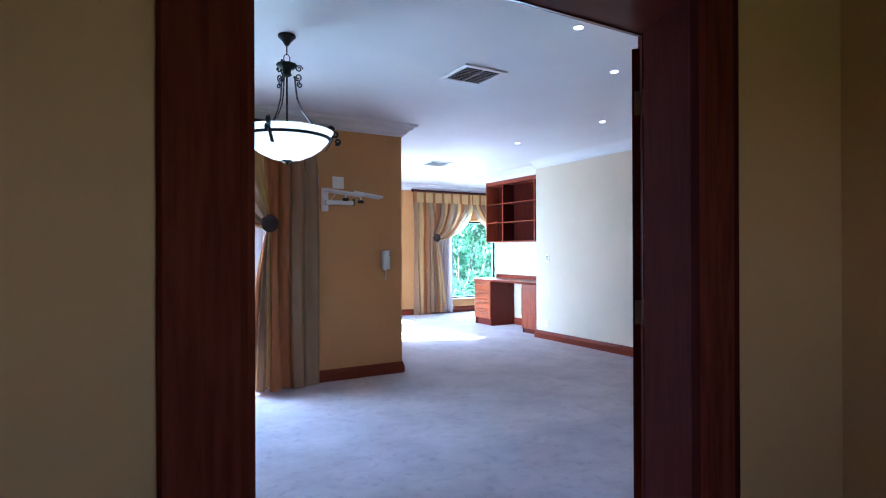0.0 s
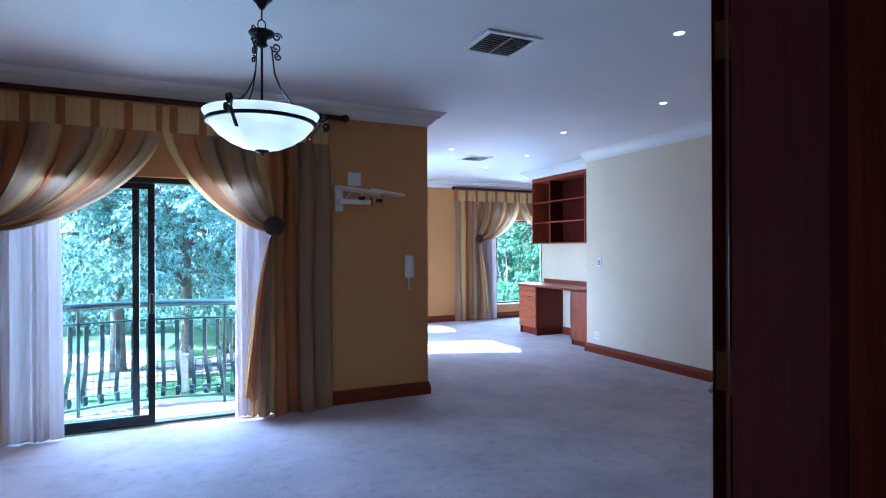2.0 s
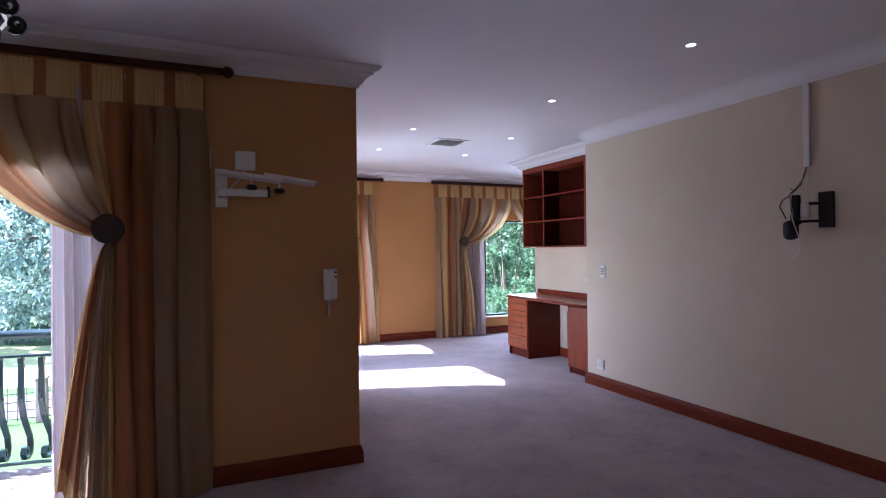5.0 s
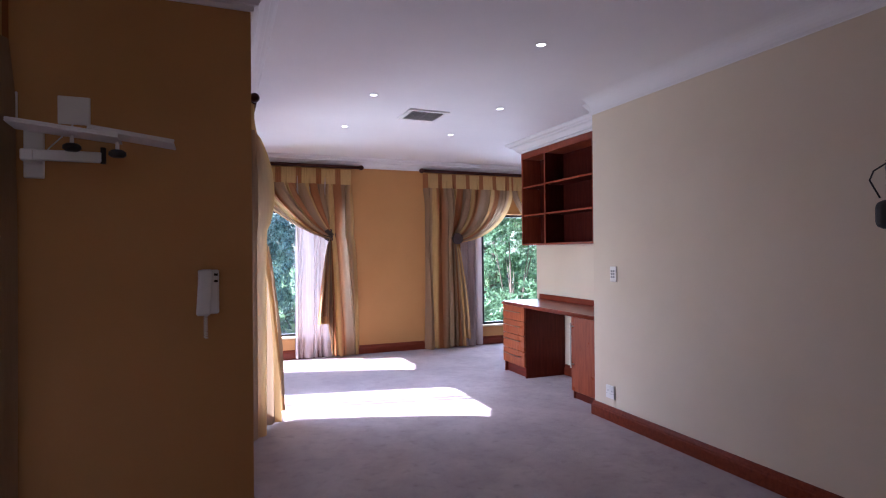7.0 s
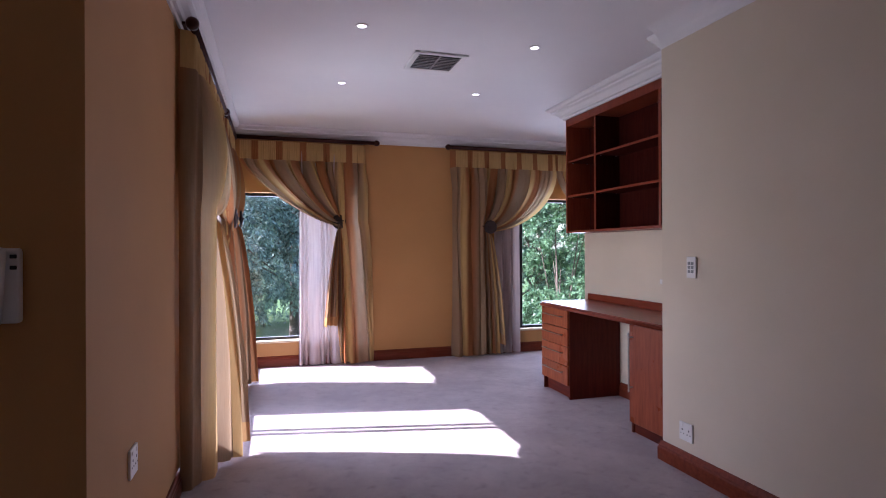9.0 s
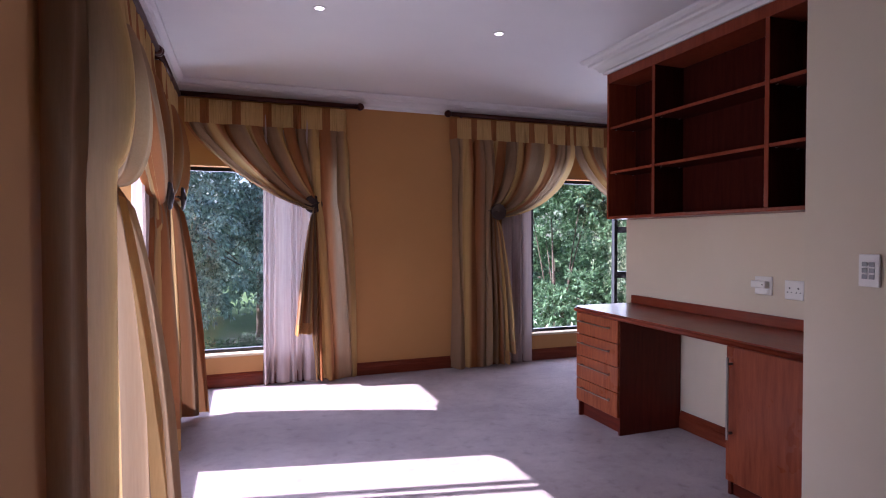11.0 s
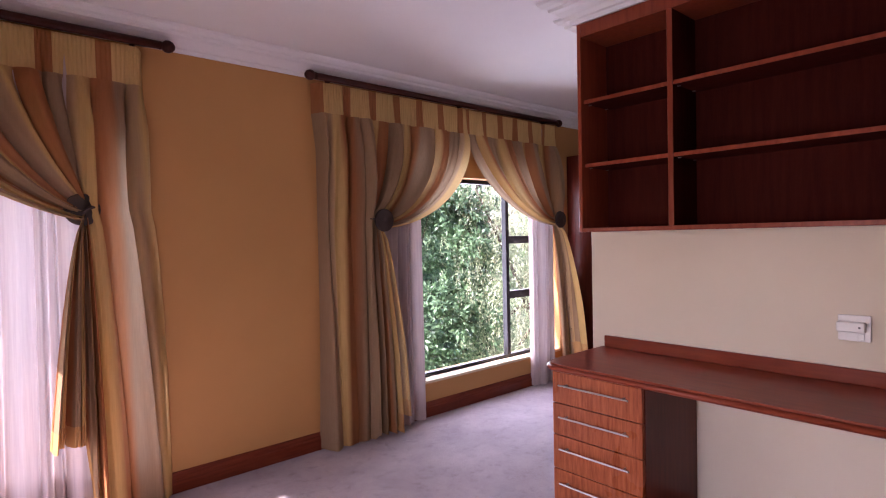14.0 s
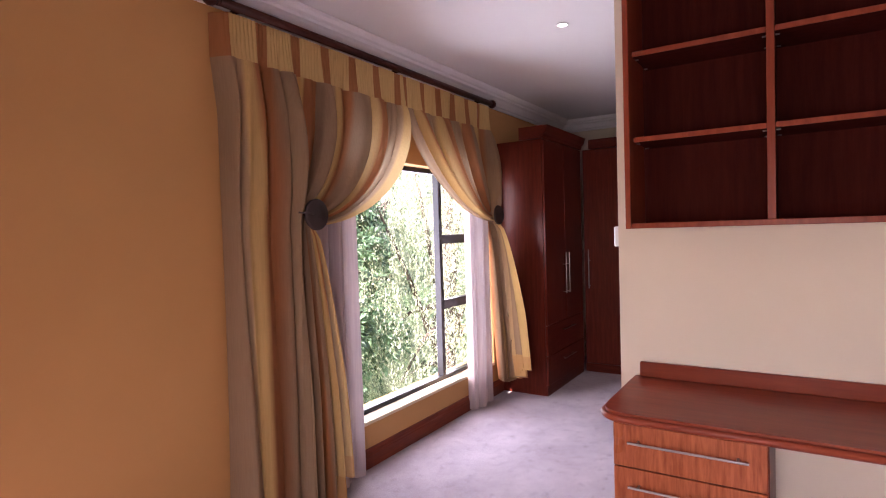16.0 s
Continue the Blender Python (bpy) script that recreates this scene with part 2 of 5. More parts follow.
def boxes(*specs, bevel=0.0, seg=1):
    """Boxes given as (x0, y0, z0, x1, y1, z1), in one bmesh."""
    bm = bmesh.new()
    for x0, y0, z0, x1, y1, z1 in specs:
        vs = [bm.verts.new((x, y, z)) for z in (z0, z1) for y in (y0, y1) for x in (x0, x1)]
        for f in ((0, 2, 3, 1), (4, 5, 7, 6), (0, 1, 5, 4), (2, 6, 7, 3), (0, 4, 6, 2), (1, 3, 7, 5)):
            bm.faces.new([vs[i] for i in f])
    if bevel:
        bmesh.ops.bevel(bm, geom=bm.edges[:], offset=bevel, segments=seg, affect="EDGES", profile=0.5)
    return bm


def lathe(profile, n=24, centre=(0, 0, 0)):
    """A turned body from (radius, z) pairs."""
    bm = bmesh.new()
    rings = []
    for r, z in profile:
        rings.append([bm.verts.new((centre[0] + r * math.cos(6.28318 * i / n), centre[1] + r * math.sin(6.28318 * i / n), centre[2] + z)) for i in range(n)])
    for a, b in zip(rings, rings[1:]):
        for i in range(n):
            bm.faces.new((a[i], a[(i + 1) % n], b[(i + 1) % n], b[i]))
    for ring, flip in ((rings[0], True), (rings[-1], False)):
        if (ring[0].co - ring[n // 2].co).length > 1e-5:
            bm.faces.new(ring[::-1] if flip else ring)
    bmesh.ops.remove_doubles(bm, verts=bm.verts[:], dist=1e-5)
    return bm


def tube(points, r, n=8, bm=None, flat=None):
    """A bar of round (or flat, width x thickness) section along points."""
    bm = bm or bmesh.new()
    pts = [Vector(p) for p in points]
    rings, up = [], Vector((0, 0, 1))
    side = None
    for i, p in enumerate(pts):
        d = (pts[min(i + 1, len(pts) - 1)] - pts[max(i - 1, 0)]).normalized()
        if side is None:
            side = d.cross(up if abs(d.z) < 0.95 else Vector((1, 0, 0))).normalized()
        side = (side - d * side.dot(d)).normalized()
        other = side.cross(d)
        rad = r[i] if isinstance(r, (list, tuple)) else r
        if flat:
            w, h = flat[0] / 2, flat[1] / 2
            rings.append([bm.verts.new(p + side * a * w + other * b * h) for a, b in ((-1, -1), (1, -1), (1, 1), (-1, 1))])
        else:
            rings.append([bm.verts.new(p + (side * math.cos(6.28318 * k / n) + other * math.sin(6.28318 * k / n)) * rad) for k in range(n)])
    for a, b in zip(rings, rings[1:]):
        for k in range(len(a)):
            bm.faces.new((a[k], b[k], b[(k + 1) % len(a)], a[(k + 1) % len(a)]))
    bm.faces.new(rings[0])
    bm.faces.new(rings[-1][::-1])
    return bm


def sweep(profile, path):
    """A moulding: (offset to the path's left, z) pairs swept along an xy polyline with mitred corners."""
    bm = bmesh.new()
    p = [Vector(q) for q in path]
    rings = []
    for i, q in enumerate(p):
        d0 = (q - p[i - 1]).normalized() if i else (p[1] - q).normalized()
        d1 = (p[i + 1] - q).normalized() if i + 1 < len(p) else d0
        n0, n1 = Vector((-d0.y, d0.x)), Vector((-d1.y, d1.x))
        m = (n0 + n1).normalized()
        m = m / max(0.3, m.dot(n0))
        rings.append([bm.verts.new((q.x + m.x * o, q.y + m.y * o, z)) for o, z in profile])
    k = len(profile)
    for a, b in zip(rings, rings[1:]):
        for j in range(k):
            bm.faces.new((a[j], b[j], b[(j + 1) % k], a[(j + 1) % k]))
    bm.faces.new(rings[0][::-1])
    bm.faces.new(rings[-1])
    return bm


def structure(name, bm, mat, label, category=""):
    return tagged(obj(name, bm, mat), label, category, "", "structure")


# ---- setting: floor, walls, ceiling ----
CEIL, HEAD, SILLZ = 2.50, 1.825, 0.265
structure("floor", boxes((-6.5, -4.9, -0.2, 4.2, -1.05, 0), (-2.63, -1.05, -0.2, 4.2, 3.6, 0)), CARPET, "mauve grey cut-pile carpet, slightly trodden", "floor")
structure("floor_hall", boxes((-7.2, -8.5, -0.2, -2.2, -4.9, -0.002)), CARPET, "mauve grey carpet of the dark hall", "floor")
structure("ceiling", boxes((-6.7, -4.9, CEIL, 4.4, -0.8, CEIL + 0.2), (-2.88, -0.8, CEIL, 4.4, 3.6, CEIL + 0.2)), WHITE, "smooth white painted plaster ceiling", "ceiling")
structure("ceiling_hall", boxes((-7.2, -8.5, CEIL - 0.06, -2.2, -4.9, CEIL + 0.2)), WHITE, "white painted ceiling of the hall", "ceiling")

Y0, Y1 = -5.07, -4.72                                # hall face and room face of the doorway wall
DX0, DX1, DZ = -4.90, -3.43, 2.03                    # the doorway
structure("wall_south", boxes((-7.2, Y0, 0, DX0 - 0.03, Y1, CEIL), (DX1 + 0.03, Y0, 0, 0.25, Y1, CEIL), (DX0 - 0.03, Y0, DZ + 0.03, DX1 + 0.03, Y1, CEIL)), TAN, "tan painted wall with the wide doorway", "wall")
structure("wall_east", boxes((0, Y1, 0, 0.25, -0.002, CEIL)), CREAM, "long cream painted wall", "wall")
structure("wall_niche_side", boxes((0.25, -0.25, 0, 0.60, 0, CEIL)), CREAM, "cream return wall of the desk niche", "wall")
structure("wall_niche", boxes((0.60, -0.25, 0, 0.78, 1.84, CEIL)), CREAM, "cream wall behind the built-in desk", "wall")
structure("wall_pier", boxes((-4.02, -1.05, 0, -2.63, -0.80, CEIL), (-6.7, -1.05, 0, -5.95, -0.80, CEIL), (-5.95, -1.05, HEAD, -4.02, -0.80, CEIL)), TAN, "tan painted wall round the balcony doorway", "wall")
structure("wall_west", boxes((-2.88, -0.80, 0, -2.63, 0.52, CEIL), (-2.88, 0.52, 0, -2.63, 1.82, SILLZ), (-2.88, 0.52, HEAD, -2.63, 3.35, CEIL),
                             (-2.88, 1.82, 0, -2.63, 2.42, HEAD), (-2.88, 2.42, 0, -2.63, 3.35, SILLZ)), TAN, "tan painted window wall on the sunny side", "wall")
structure("wall_north", boxes((-2.88, 3.35, 0, -1.32, 3.60, SILLZ), (-2.88, 3.35, HEAD, 4.4, 3.60, CEIL), (-1.32, 3.35, 0, 0.62, 3.60, HEAD),
                              (0.62, 3.35, 0, 2.34, 3.60, SILLZ), (2.34, 3.35, 0, 4.4, 3.60, HEAD)), TAN, "tan painted far wall with two windows", "wall")
structure("wall_west_end", boxes((-6.7, -4.7, 0, -6.5, -1.05, CEIL)), TAN, "tan painted end wall", "wall")
structure("wall_dressing_east", boxes((4.02, -0.25, 0, 4.2, 3.35, CEIL)), CREAM, "cream wall behind the wardrobes", "wall")
structure("wall_dressing_south", boxes((0.78, -0.25, 0, 4.02, -0.1, CEIL)), CREAM, "cream wall closing the dressing area", "wall")
structure("wall_hall_east", boxes((-2.75, -8.5, 0, -2.55, Y0, CEIL)), TAN, "tan painted hall wall in shade", "wall")
structure("wall_hall_west", boxes((-7.4, -8.5, 0, -7.2, Y0, CEIL)), TAN, "tan painted hall wall", "wall")
# unseen end wall, its opening made up to let light into the hall
structure("wall_hall_south", boxes((-7.4, -8.7, 0, -5.6, -8.5, CEIL), (-3.6, -8.7, 0, -2.2, -8.5, CEIL), (-5.6, -8.7, 0, -5.1, -8.5, CEIL), (-4.1, -8.7, 0, -3.6, -8.5, CEIL), (-5.1, -8.7, 0, -4.1, -8.5, 1.2), (-5.1, -8.7, 1.95, -4.1, -8.5, CEIL)), TAN, "unseen tan hall end wall with an added opening", "wall")

CORNICE = [(0, CEIL - 0.118), (0.012, CEIL - 0.118), (0.016, CEIL - 0.100), (0.032, CEIL - 0.096), (0.042, CEIL - 0.078), (0.066, CEIL - 0.058),
           (0.088, CEIL - 0.050), (0.092, CEIL - 0.036), (0.112, CEIL - 0.030), (0.128, CEIL - 0.016), (0.132, CEIL - 0.002), (0, CEIL - 0.002)]
COVE = [(0, CEIL - 0.118)] + [(0.004 + 0.128 * (1 - math.cos(a)), CEIL - 0.114 + 0.112 * math.sin(a)) for a in [math.pi / 2 * k / 9 for k in range(10)]] + [(0, CEIL - 0.002)]
structure("cornice_east", sweep(COVE, [(0, Y1 + 0.1), (0, 0.0)]), WHITE, "smooth white plaster cove over the cream wall", "cornice")
structure("cornice", sweep(CORNICE, [(0.0, 0.001), (0.355, 0.002), (0.355, 1.76), (0.60, 1.76), (0.60, 1.84), (0.78, 1.84), (0.78, -0.1), (4.02, -0.1), (4.02, 3.35), (-2.63, 3.35),
                                     (-2.63, -1.05), (-6.5, -1.05), (-6.5, Y1), (0, Y1), (0, Y1 + 0.1)]), WHITE, "stepped white plaster cornice", "cornice")
structure("cornice_hall", sweep([(o, z - 0.06) for o, z in CORNICE], [(-2.75, -8.5), (-2.75, Y0), (-7.2, Y0), (-7.2, -8.5)]), WHITE, "stepped white plaster cornice of the hall", "cornice")
SKIRT_X, SKIRT_Y = (timber("red_mahogany_skirting", (0.115, 0.021, 0.010), (0.17, 0.033, 0.014), (0.22, 0.048, 0.020), ax) for ax in "XY")
SKIRT = [(0, 0.001), (0.020, 0.001), (0.020, 0.072), (0.016, 0.078), (0.016, 0.086), (0.011, 0.094), (0.008, 0.108), (0, 0.112)]
for nm, run in (("baseboard", [(DX1 + 0.2, Y1), (0, Y1), (0, 0.001), (0.098, 0.001)]), ("baseboard", [(0.60, 0.47), (0.60, 1.28)]), ("baseboard", [(0.60, 1.785), (0.60, 1.84), (0.78, 1.84), (0.78, -0.1)]),
                ("baseboard", [(2.46, 3.35), (-2.63, 3.35), (-2.63, -1.05), (-3.98, -1.05)]), ("baseboard", [(-6.0, -1.05), (-6.5, -1.05), (-6.5, Y1), (DX0 - 0.2, Y1)])):
    structure(nm, sweep(SKIRT, run), SKIRT_Y if abs(run[0][0] - run[1][0]) < 0.01 else SKIRT_X, "moulded mahogany baseboard", "baseboard")

# doorway lining and architraves
door_frame = thing("door_1", "mahogany lining of a wide doorway", "door frame", (DX0, Y0, 0), kind="structure")
def dpart(name, b, mat, label=""):
    o = part(name, b, mat, door_frame, label)
    o.location = (-DX0, -Y0, 0)
    return o
dpart("jamb", boxes((DX0 - 0.03, Y0, 0, DX0, Y1, DZ), bevel=0.002), timber("worn_mahogany_jamb", (0.075, 0.013, 0.007), (0.115, 0.021, 0.011), (0.15, 0.03, 0.015), "Z", 0.9))
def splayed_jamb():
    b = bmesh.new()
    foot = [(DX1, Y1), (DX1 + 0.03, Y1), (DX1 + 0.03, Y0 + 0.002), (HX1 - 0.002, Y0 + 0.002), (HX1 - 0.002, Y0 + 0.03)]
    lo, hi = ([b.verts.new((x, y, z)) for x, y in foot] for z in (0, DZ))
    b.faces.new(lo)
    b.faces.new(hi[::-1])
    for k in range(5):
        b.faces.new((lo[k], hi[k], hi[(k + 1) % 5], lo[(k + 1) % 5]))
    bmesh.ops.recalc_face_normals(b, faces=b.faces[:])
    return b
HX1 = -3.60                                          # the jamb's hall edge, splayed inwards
# reveal's shade is put into a darker copy of the jamb mahogany
dpart("jamb", splayed_jamb(), timber("shaded_mahogany_jamb", (0.034, 0.006, 0.005), (0.05, 0.009, 0.007), (0.068, 0.013, 0.009), "Z", 0.75), "mahogany reveal, its shade put into the colour")
dpart("head", boxes((DX0 - 0.03, Y0, DZ, DX1 + 0.03, Y1, DZ + 0.03), bevel=0.002), WOOD_X)
ARCH = [(0, 0), (0.004, 0.022), (0.018, 0.026), (0.03, 0.018), (0.085, 0.016), (0.10, 0.022), (0.128, 0.028), (0.165, 0.030), (0.172, 0.018), (0.172, 0)]
def architrave(ysign, yface, x1, kl, kr):
    b = bmesh.new()
    prof = ARCH
    rows = []
    for cx, cz, sx, sz, k in ((DX0, 0, -1, 0, kl), (DX0, DZ, -1, 1, kl), (x1, DZ, 1, 1, kr), (x1, 0, 1, 0, kr)):
        rows.append([b.verts.new((cx + sx * (o * k - 0.004), yface + ysign * h, cz + sz * (o * k - 0.004))) for o, h in prof])
    for r0, r1 in zip(rows, rows[1:]):
        for j in range(len(prof)):
            b.faces.new((r0[j], r1[j], r1[(j + 1) % len(prof)], r0[(j + 1) % len(prof)]))
    bmesh.ops.recalc_face_normals(b, faces=b.faces[:])
    return b
dpart("architrave", architrave(-1, Y0, HX1, 0.93, 0.77), timber("matte_mahogany_architrave", (0.075, 0.013, 0.007), (0.125, 0.023, 0.011), (0.165, 0.034, 0.016), "Z", 0.75), "moulded mahogany architrave")
dpart("architrave", architrave(1, Y1, DX1, 1.0, 1.0), WOOD_Z, "moulded mahogany architrave")

# the open leaf, hung on the right jamb
leaf = thing("door_leaf", "open mahogany door leaf swung back into the room", "door", (DX1 + 0.004, Y1 - 0.002, 0))
leaf.rotation_euler = (0, 0, radians(90 - 56.2))       # local +x runs along the leaf
LEAFWOOD = timber("satin_mahogany_leaf", (0.05, 0.009, 0.006), (0.08, 0.015, 0.009), (0.11, 0.022, 0.012), "Z", 0.75)
part("panel", boxes((0.004, -0.001, 0.012, 0.74, 0.044, 1.985), bevel=0.002), LEAFWOOD, leaf)
part("raised_panel", boxes((0.12, 0.043, 0.25, 0.62, 0.05, 0.85), (0.12, 0.043, 1.0, 0.62, 0.05, 1.85), bevel=0.003), LEAFWOOD, leaf)
for hz in (0.2, 1.0, 1.78):
    hb = tube([(0, 0.0, hz - 0.05), (0, 0.0, hz + 0.05)], 0.006, 8)
    part("hinge", hb, BRASS, leaf, "worn brass butt hinge")
    part("hinge_plate", boxes((0.001, 0.004, hz - 0.045, 0.0035, 0.036, hz + 0.045)), BRASS, leaf)
lever = part("handle", tube([(0.68, 0.044, 0.825), (0.68, 0.095, 0.825), (0.67, 0.102, 0.825), (0.60, 0.104, 0.825), (0.575, 0.104, 0.817)], 0.009, 8), STEEL, leaf, "satin steel lever handle")
part("rose", lathe([(0.0, 0), (0.026, 0), (0.026, 0.004), (0.022, 0.008), (0, 0.008)], 20), STEEL, leaf)
leaf.children[-1].matrix_local = pose(0.68, 0.044, 0.825, -90, 0, 0)

# ---- windows and the sliding door ----
def window(name, label, m, w, z0, z1, bars_x=(), rails=(), sill_depth=0.10):
    """A dark aluminium window in the local xz plane, x from 0 to w; rails are (x0, x1, z)."""
    wn_ = thing(name, label, "window", kind="structure")
    wn_.matrix_world = m
    t, d = 0.032, 0.045
    fr = part("window_frame", boxes((0, -d / 2, z0, t, d / 2, z1), (w - t, -d / 2, z0, w, d / 2, z1), (t, -d / 2, z0, w - t, d / 2, z0 + t), (t, -d / 2, z1 - t, w - t, d / 2, z1)), BRONZE, wn_, "dark bronze aluminium frame")
    xs = [t] + [b for b in bars_x] + [w - t]
    for b in bars_x:
        part("mullion", boxes((b - 0.02, -d / 2 - 0.003, z0 + t, b + 0.02, d / 2 + 0.003, z1 - t), bevel=0.002), BRONZE, wn_)
    for x0, x1, z in rails:
        part("transom", boxes((x0, -d / 2 - 0.003, z - 0.034, x1, d / 2 + 0.003, z + 0.034), bevel=0.002), BRONZE, wn_)
    for a, b in zip(xs, xs[1:]):
        p = part("pane", boxes((a + 0.001, -0.003, z0 + t, b - 0.001, 0.003, z1 - t)), GLASS, wn_)
        p.visible_shadow = False
    part("window_sill", boxes((-0.0, -0.125, z0 - 0.018, w, -d / 2, z0 + 0.004), bevel=0.004), SILL, wn_, "cream plastered sill")
    return wn_


window("window_1", "dark aluminium window behind tied curtains, sun coming in", pose(-2.75, 1.82, 0, 0, 0, -90) @ Matrix.Scale(-1, 4, (0, 1, 0)) , 1.30, SILLZ, HEAD, (0.48, 0.56))
window("window_2", "narrow return pane of the corner window", pose(-2.75, 3.47, 0, 0, 0, -90) @ Matrix.Scale(-1, 4, (0, 1, 0)), 1.05, SILLZ, HEAD)
window("window_3", "dark aluminium corner window over the garden", pose(-2.72, 3.47, 0), 1.40, SILLZ, HEAD)
window("window_4", "dark aluminium window with a side light of three panes", pose(0.62, 3.47, 0), 1.72, SILLZ, HEAD, (0.07, 1.10,), ((1.12, 1.688, 1.315), (1.12, 1.688, 0.825)))

slider = thing("sliding_door", "half-open dark aluminium sliding glass door to the balcony", "door", (-5.95, -0.95, 0), kind="structure")
W = 1.93
part("track", boxes((0, -0.05, 0.0, W, 0.06, 0.018), bevel=0.003), BRONZE, slider)
part("head_frame", boxes((0, -0.05, HEAD - 0.04, W, 0.06, HEAD), bevel=0.003), BRONZE, slider)
for x in (0.0, W - 0.04):
    part("side_frame", boxes((x, -0.05, 0.018, x + 0.04, 0.06, HEAD - 0.04), bevel=0.003), BRONZE, slider)
for x0, x1, y, nm in ((0.04, 1.045, 0.028, "fixed_leaf"), (0.20, 1.15, -0.018, "sliding_leaf")):
    lf = part(nm, boxes((x0, y - 0.018, 0.02, x0 + 0.045, y + 0.018, HEAD - 0.042), (x1 - 0.045, y - 0.018, 0.02, x1, y + 0.018, HEAD - 0.042),
                        (x0 + 0.045, y - 0.018, 0.02, x1 - 0.045, y + 0.018, 0.075), (x0 + 0.045, y - 0.018, HEAD - 0.085, x1 - 0.045, y + 0.018, HEAD - 0.042)), BRONZE, slider)
    pn = part("pane", boxes((x0 + 0.045, y - 0.003, 0.075, x1 - 0.045, y + 0.003, HEAD - 0.085)), GLASS, lf)
    pn.visible_shadow = False
part("door_pull", boxes((1.115, -0.068, 0.82, 1.14, -0.036, 0.97), bevel=0.006, seg=2), BLACK, slider, "black pull handle")


# ---- curtains ----
def curtain(label, org, ds, nrm, s_out, s_in, tie_s, tie_z, tail_s, group, tail_z=0.22, us=0.3, seed=1, top=2.345, head=0.19, bulge=0.035, p=1.8, flare=0.0, lift=0.0, rust=0.0, repeat=0.22, gather=1.0, body=None, raised=0.72, knob=True, proud=0.165):
    """A heavy striped curtain, gathered to a tieback: it hangs straight along s_out and is swept aside from s_in."""
    rng = random.Random(seed)
    O, D, N = Vector(org), Vector(ds), Vector(nrm)
    cols, width = 480, abs(s_in - s_out)
    ph = [rng.uniform(0, 6.28) for _ in range(6)]
    nf = max(4, width / 0.13)
    zt = top - head
    s_us = s_out + (s_in - s_out) * us
    rows = [("h", i / 4) for i in range(5)] + [("s", i / 22) for i in range(23)] + [("b", i / 18) for i in range(1, 19)]
    bm = bmesh.new()
    uvl = bm.loops.layers.uv.new("UVMap")
    grid, uvs = [], []
    sgn = 1 if s_in > s_out else -1
    for kind, q in rows:
        line, lu = [], []
        for c in range(cols + 1):
            u = c / cols
            st = s_out + (s_in - s_out) * u
            k = max(0.0, (u - us) / (1 - us))                       # 0 in the straight part, 1 at the swept edge
            low = {"h": 0.0, "s": q, "b": 1 + q}[kind]
            uw = u + 0.030 * math.sin(6.283 * 1.3 * u + ph[4]) + 0.016 * math.sin(6.283 * 3.1 * u + ph[5]) + 0.010 * low * math.sin(1.9 * low + 5 * u + ph[3])
            ridge = abs(math.sin(math.pi * nf * uw + ph[0])) ** 0.75 * 2 - 1.1      # round ridges, sharp valleys
            fold = ridge * (1.0 + 0.35 * math.sin(6.283 * 2.3 * u + ph[2])) + 0.8 * math.sin(6.283 * nf * 0.41 * uw + ph[1]) + 0.16 * math.sin(6.283 * nf * 2.7 * uw + 2 * low + ph[2])
            over = -width / nf * 0.20 * math.sin(2 * math.pi * nf * uw + 2 * ph[0])   # ridges spread over the valleys
            stie = st if k == 0 else s_us + (tie_s - s_us) * (k ** 0.8)
            ztie = tie_z + 0.055 * (1 - 2 * k) * (k > 0) * min(1, k * 5) 
            if kind == "h":
                z = top - head * q
                s, d = st, 0.088 + 0.0095 * (abs(math.sin(math.pi * (width / 0.019 * u + 0.4 * math.sin(23 * u)))) - 0.5) * (1 - 0.75 * q) - (0.006 if 0.36 < ((st - rust) / repeat + 0.5) % 1 < 0.64 else 0) * (1 - q) + 0.012 * fold * q ** 1.5
                down = 0.9 * head * q
            elif kind == "s":
                a = q * math.pi / 2
                f1 = max(0.0, math.cos(a)) ** (2 / p)
                sz = math.sin(a) ** (2 / p)
                z = zt - (zt - ztie) * (q if k == 0 else q + (sz - q) * min(1, k * 2.5))
                s = stie + (st - stie) * f1
                amp = 0.012 + 0.036 * math.sin(math.pi * q) ** 0.7 + (0.030 * q if k == 0 else 0.006 * q)
                squeeze = 1 if k == 0 else 1 - 0.45 * q
                d = 0.092 + amp * fold * squeeze + k * 0.05 * q + 0.03 * k * math.sin(math.pi * q)
                s += sgn * over * min(1, q * 3) * (1 if k == 0 else 1 - 0.8 * q)
                down = head + (zt - ztie) * q * (1 + 0.35 * k)
            else:
                zb = 0.012 + (0.02 + tail_z * min(1, max(0, (k - raised) / 0.1))) * (k > 0) + 0.006 * math.sin(40 * u + ph[4])
                z = ztie + (zb - ztie) * q
                sb = st if k == 0 else s_us + (tail_s - s_us) * k
                sb += flare * (1 - 0.75 * k)
                zb += lift * (0.6 + 0.4 * k)
                z = ztie + (zb - ztie) * q
                e = q ** 0.6
                s = stie + (sb - stie) * e
                amp = 0.042 if k == 0 else 0.018 + 0.028 * min(1, q * 1.6)
                d = 0.088 + amp * fold + k * 0.05 * (1 - 0.4 * q) + bulge * math.sqrt(q) * min(1.0, k * 2.0)
                s += sgn * over * (1 if k == 0 else (0.2 + 0.6 * q) * abs(sb - s_us) / max(0.05, abs(st - s_us)))
                down = head + (zt - ztie) * (1 + 0.35 * k) + (ztie - zb) * q
            d = max(d, 0.03)
            if u < 0.035:
                d = 0.012 + (d - 0.012) * math.sin(u / 0.035 * math.pi / 2)
            line.append(bm.verts.new(O + D * s + N * d + Vector((0, 0, z))))
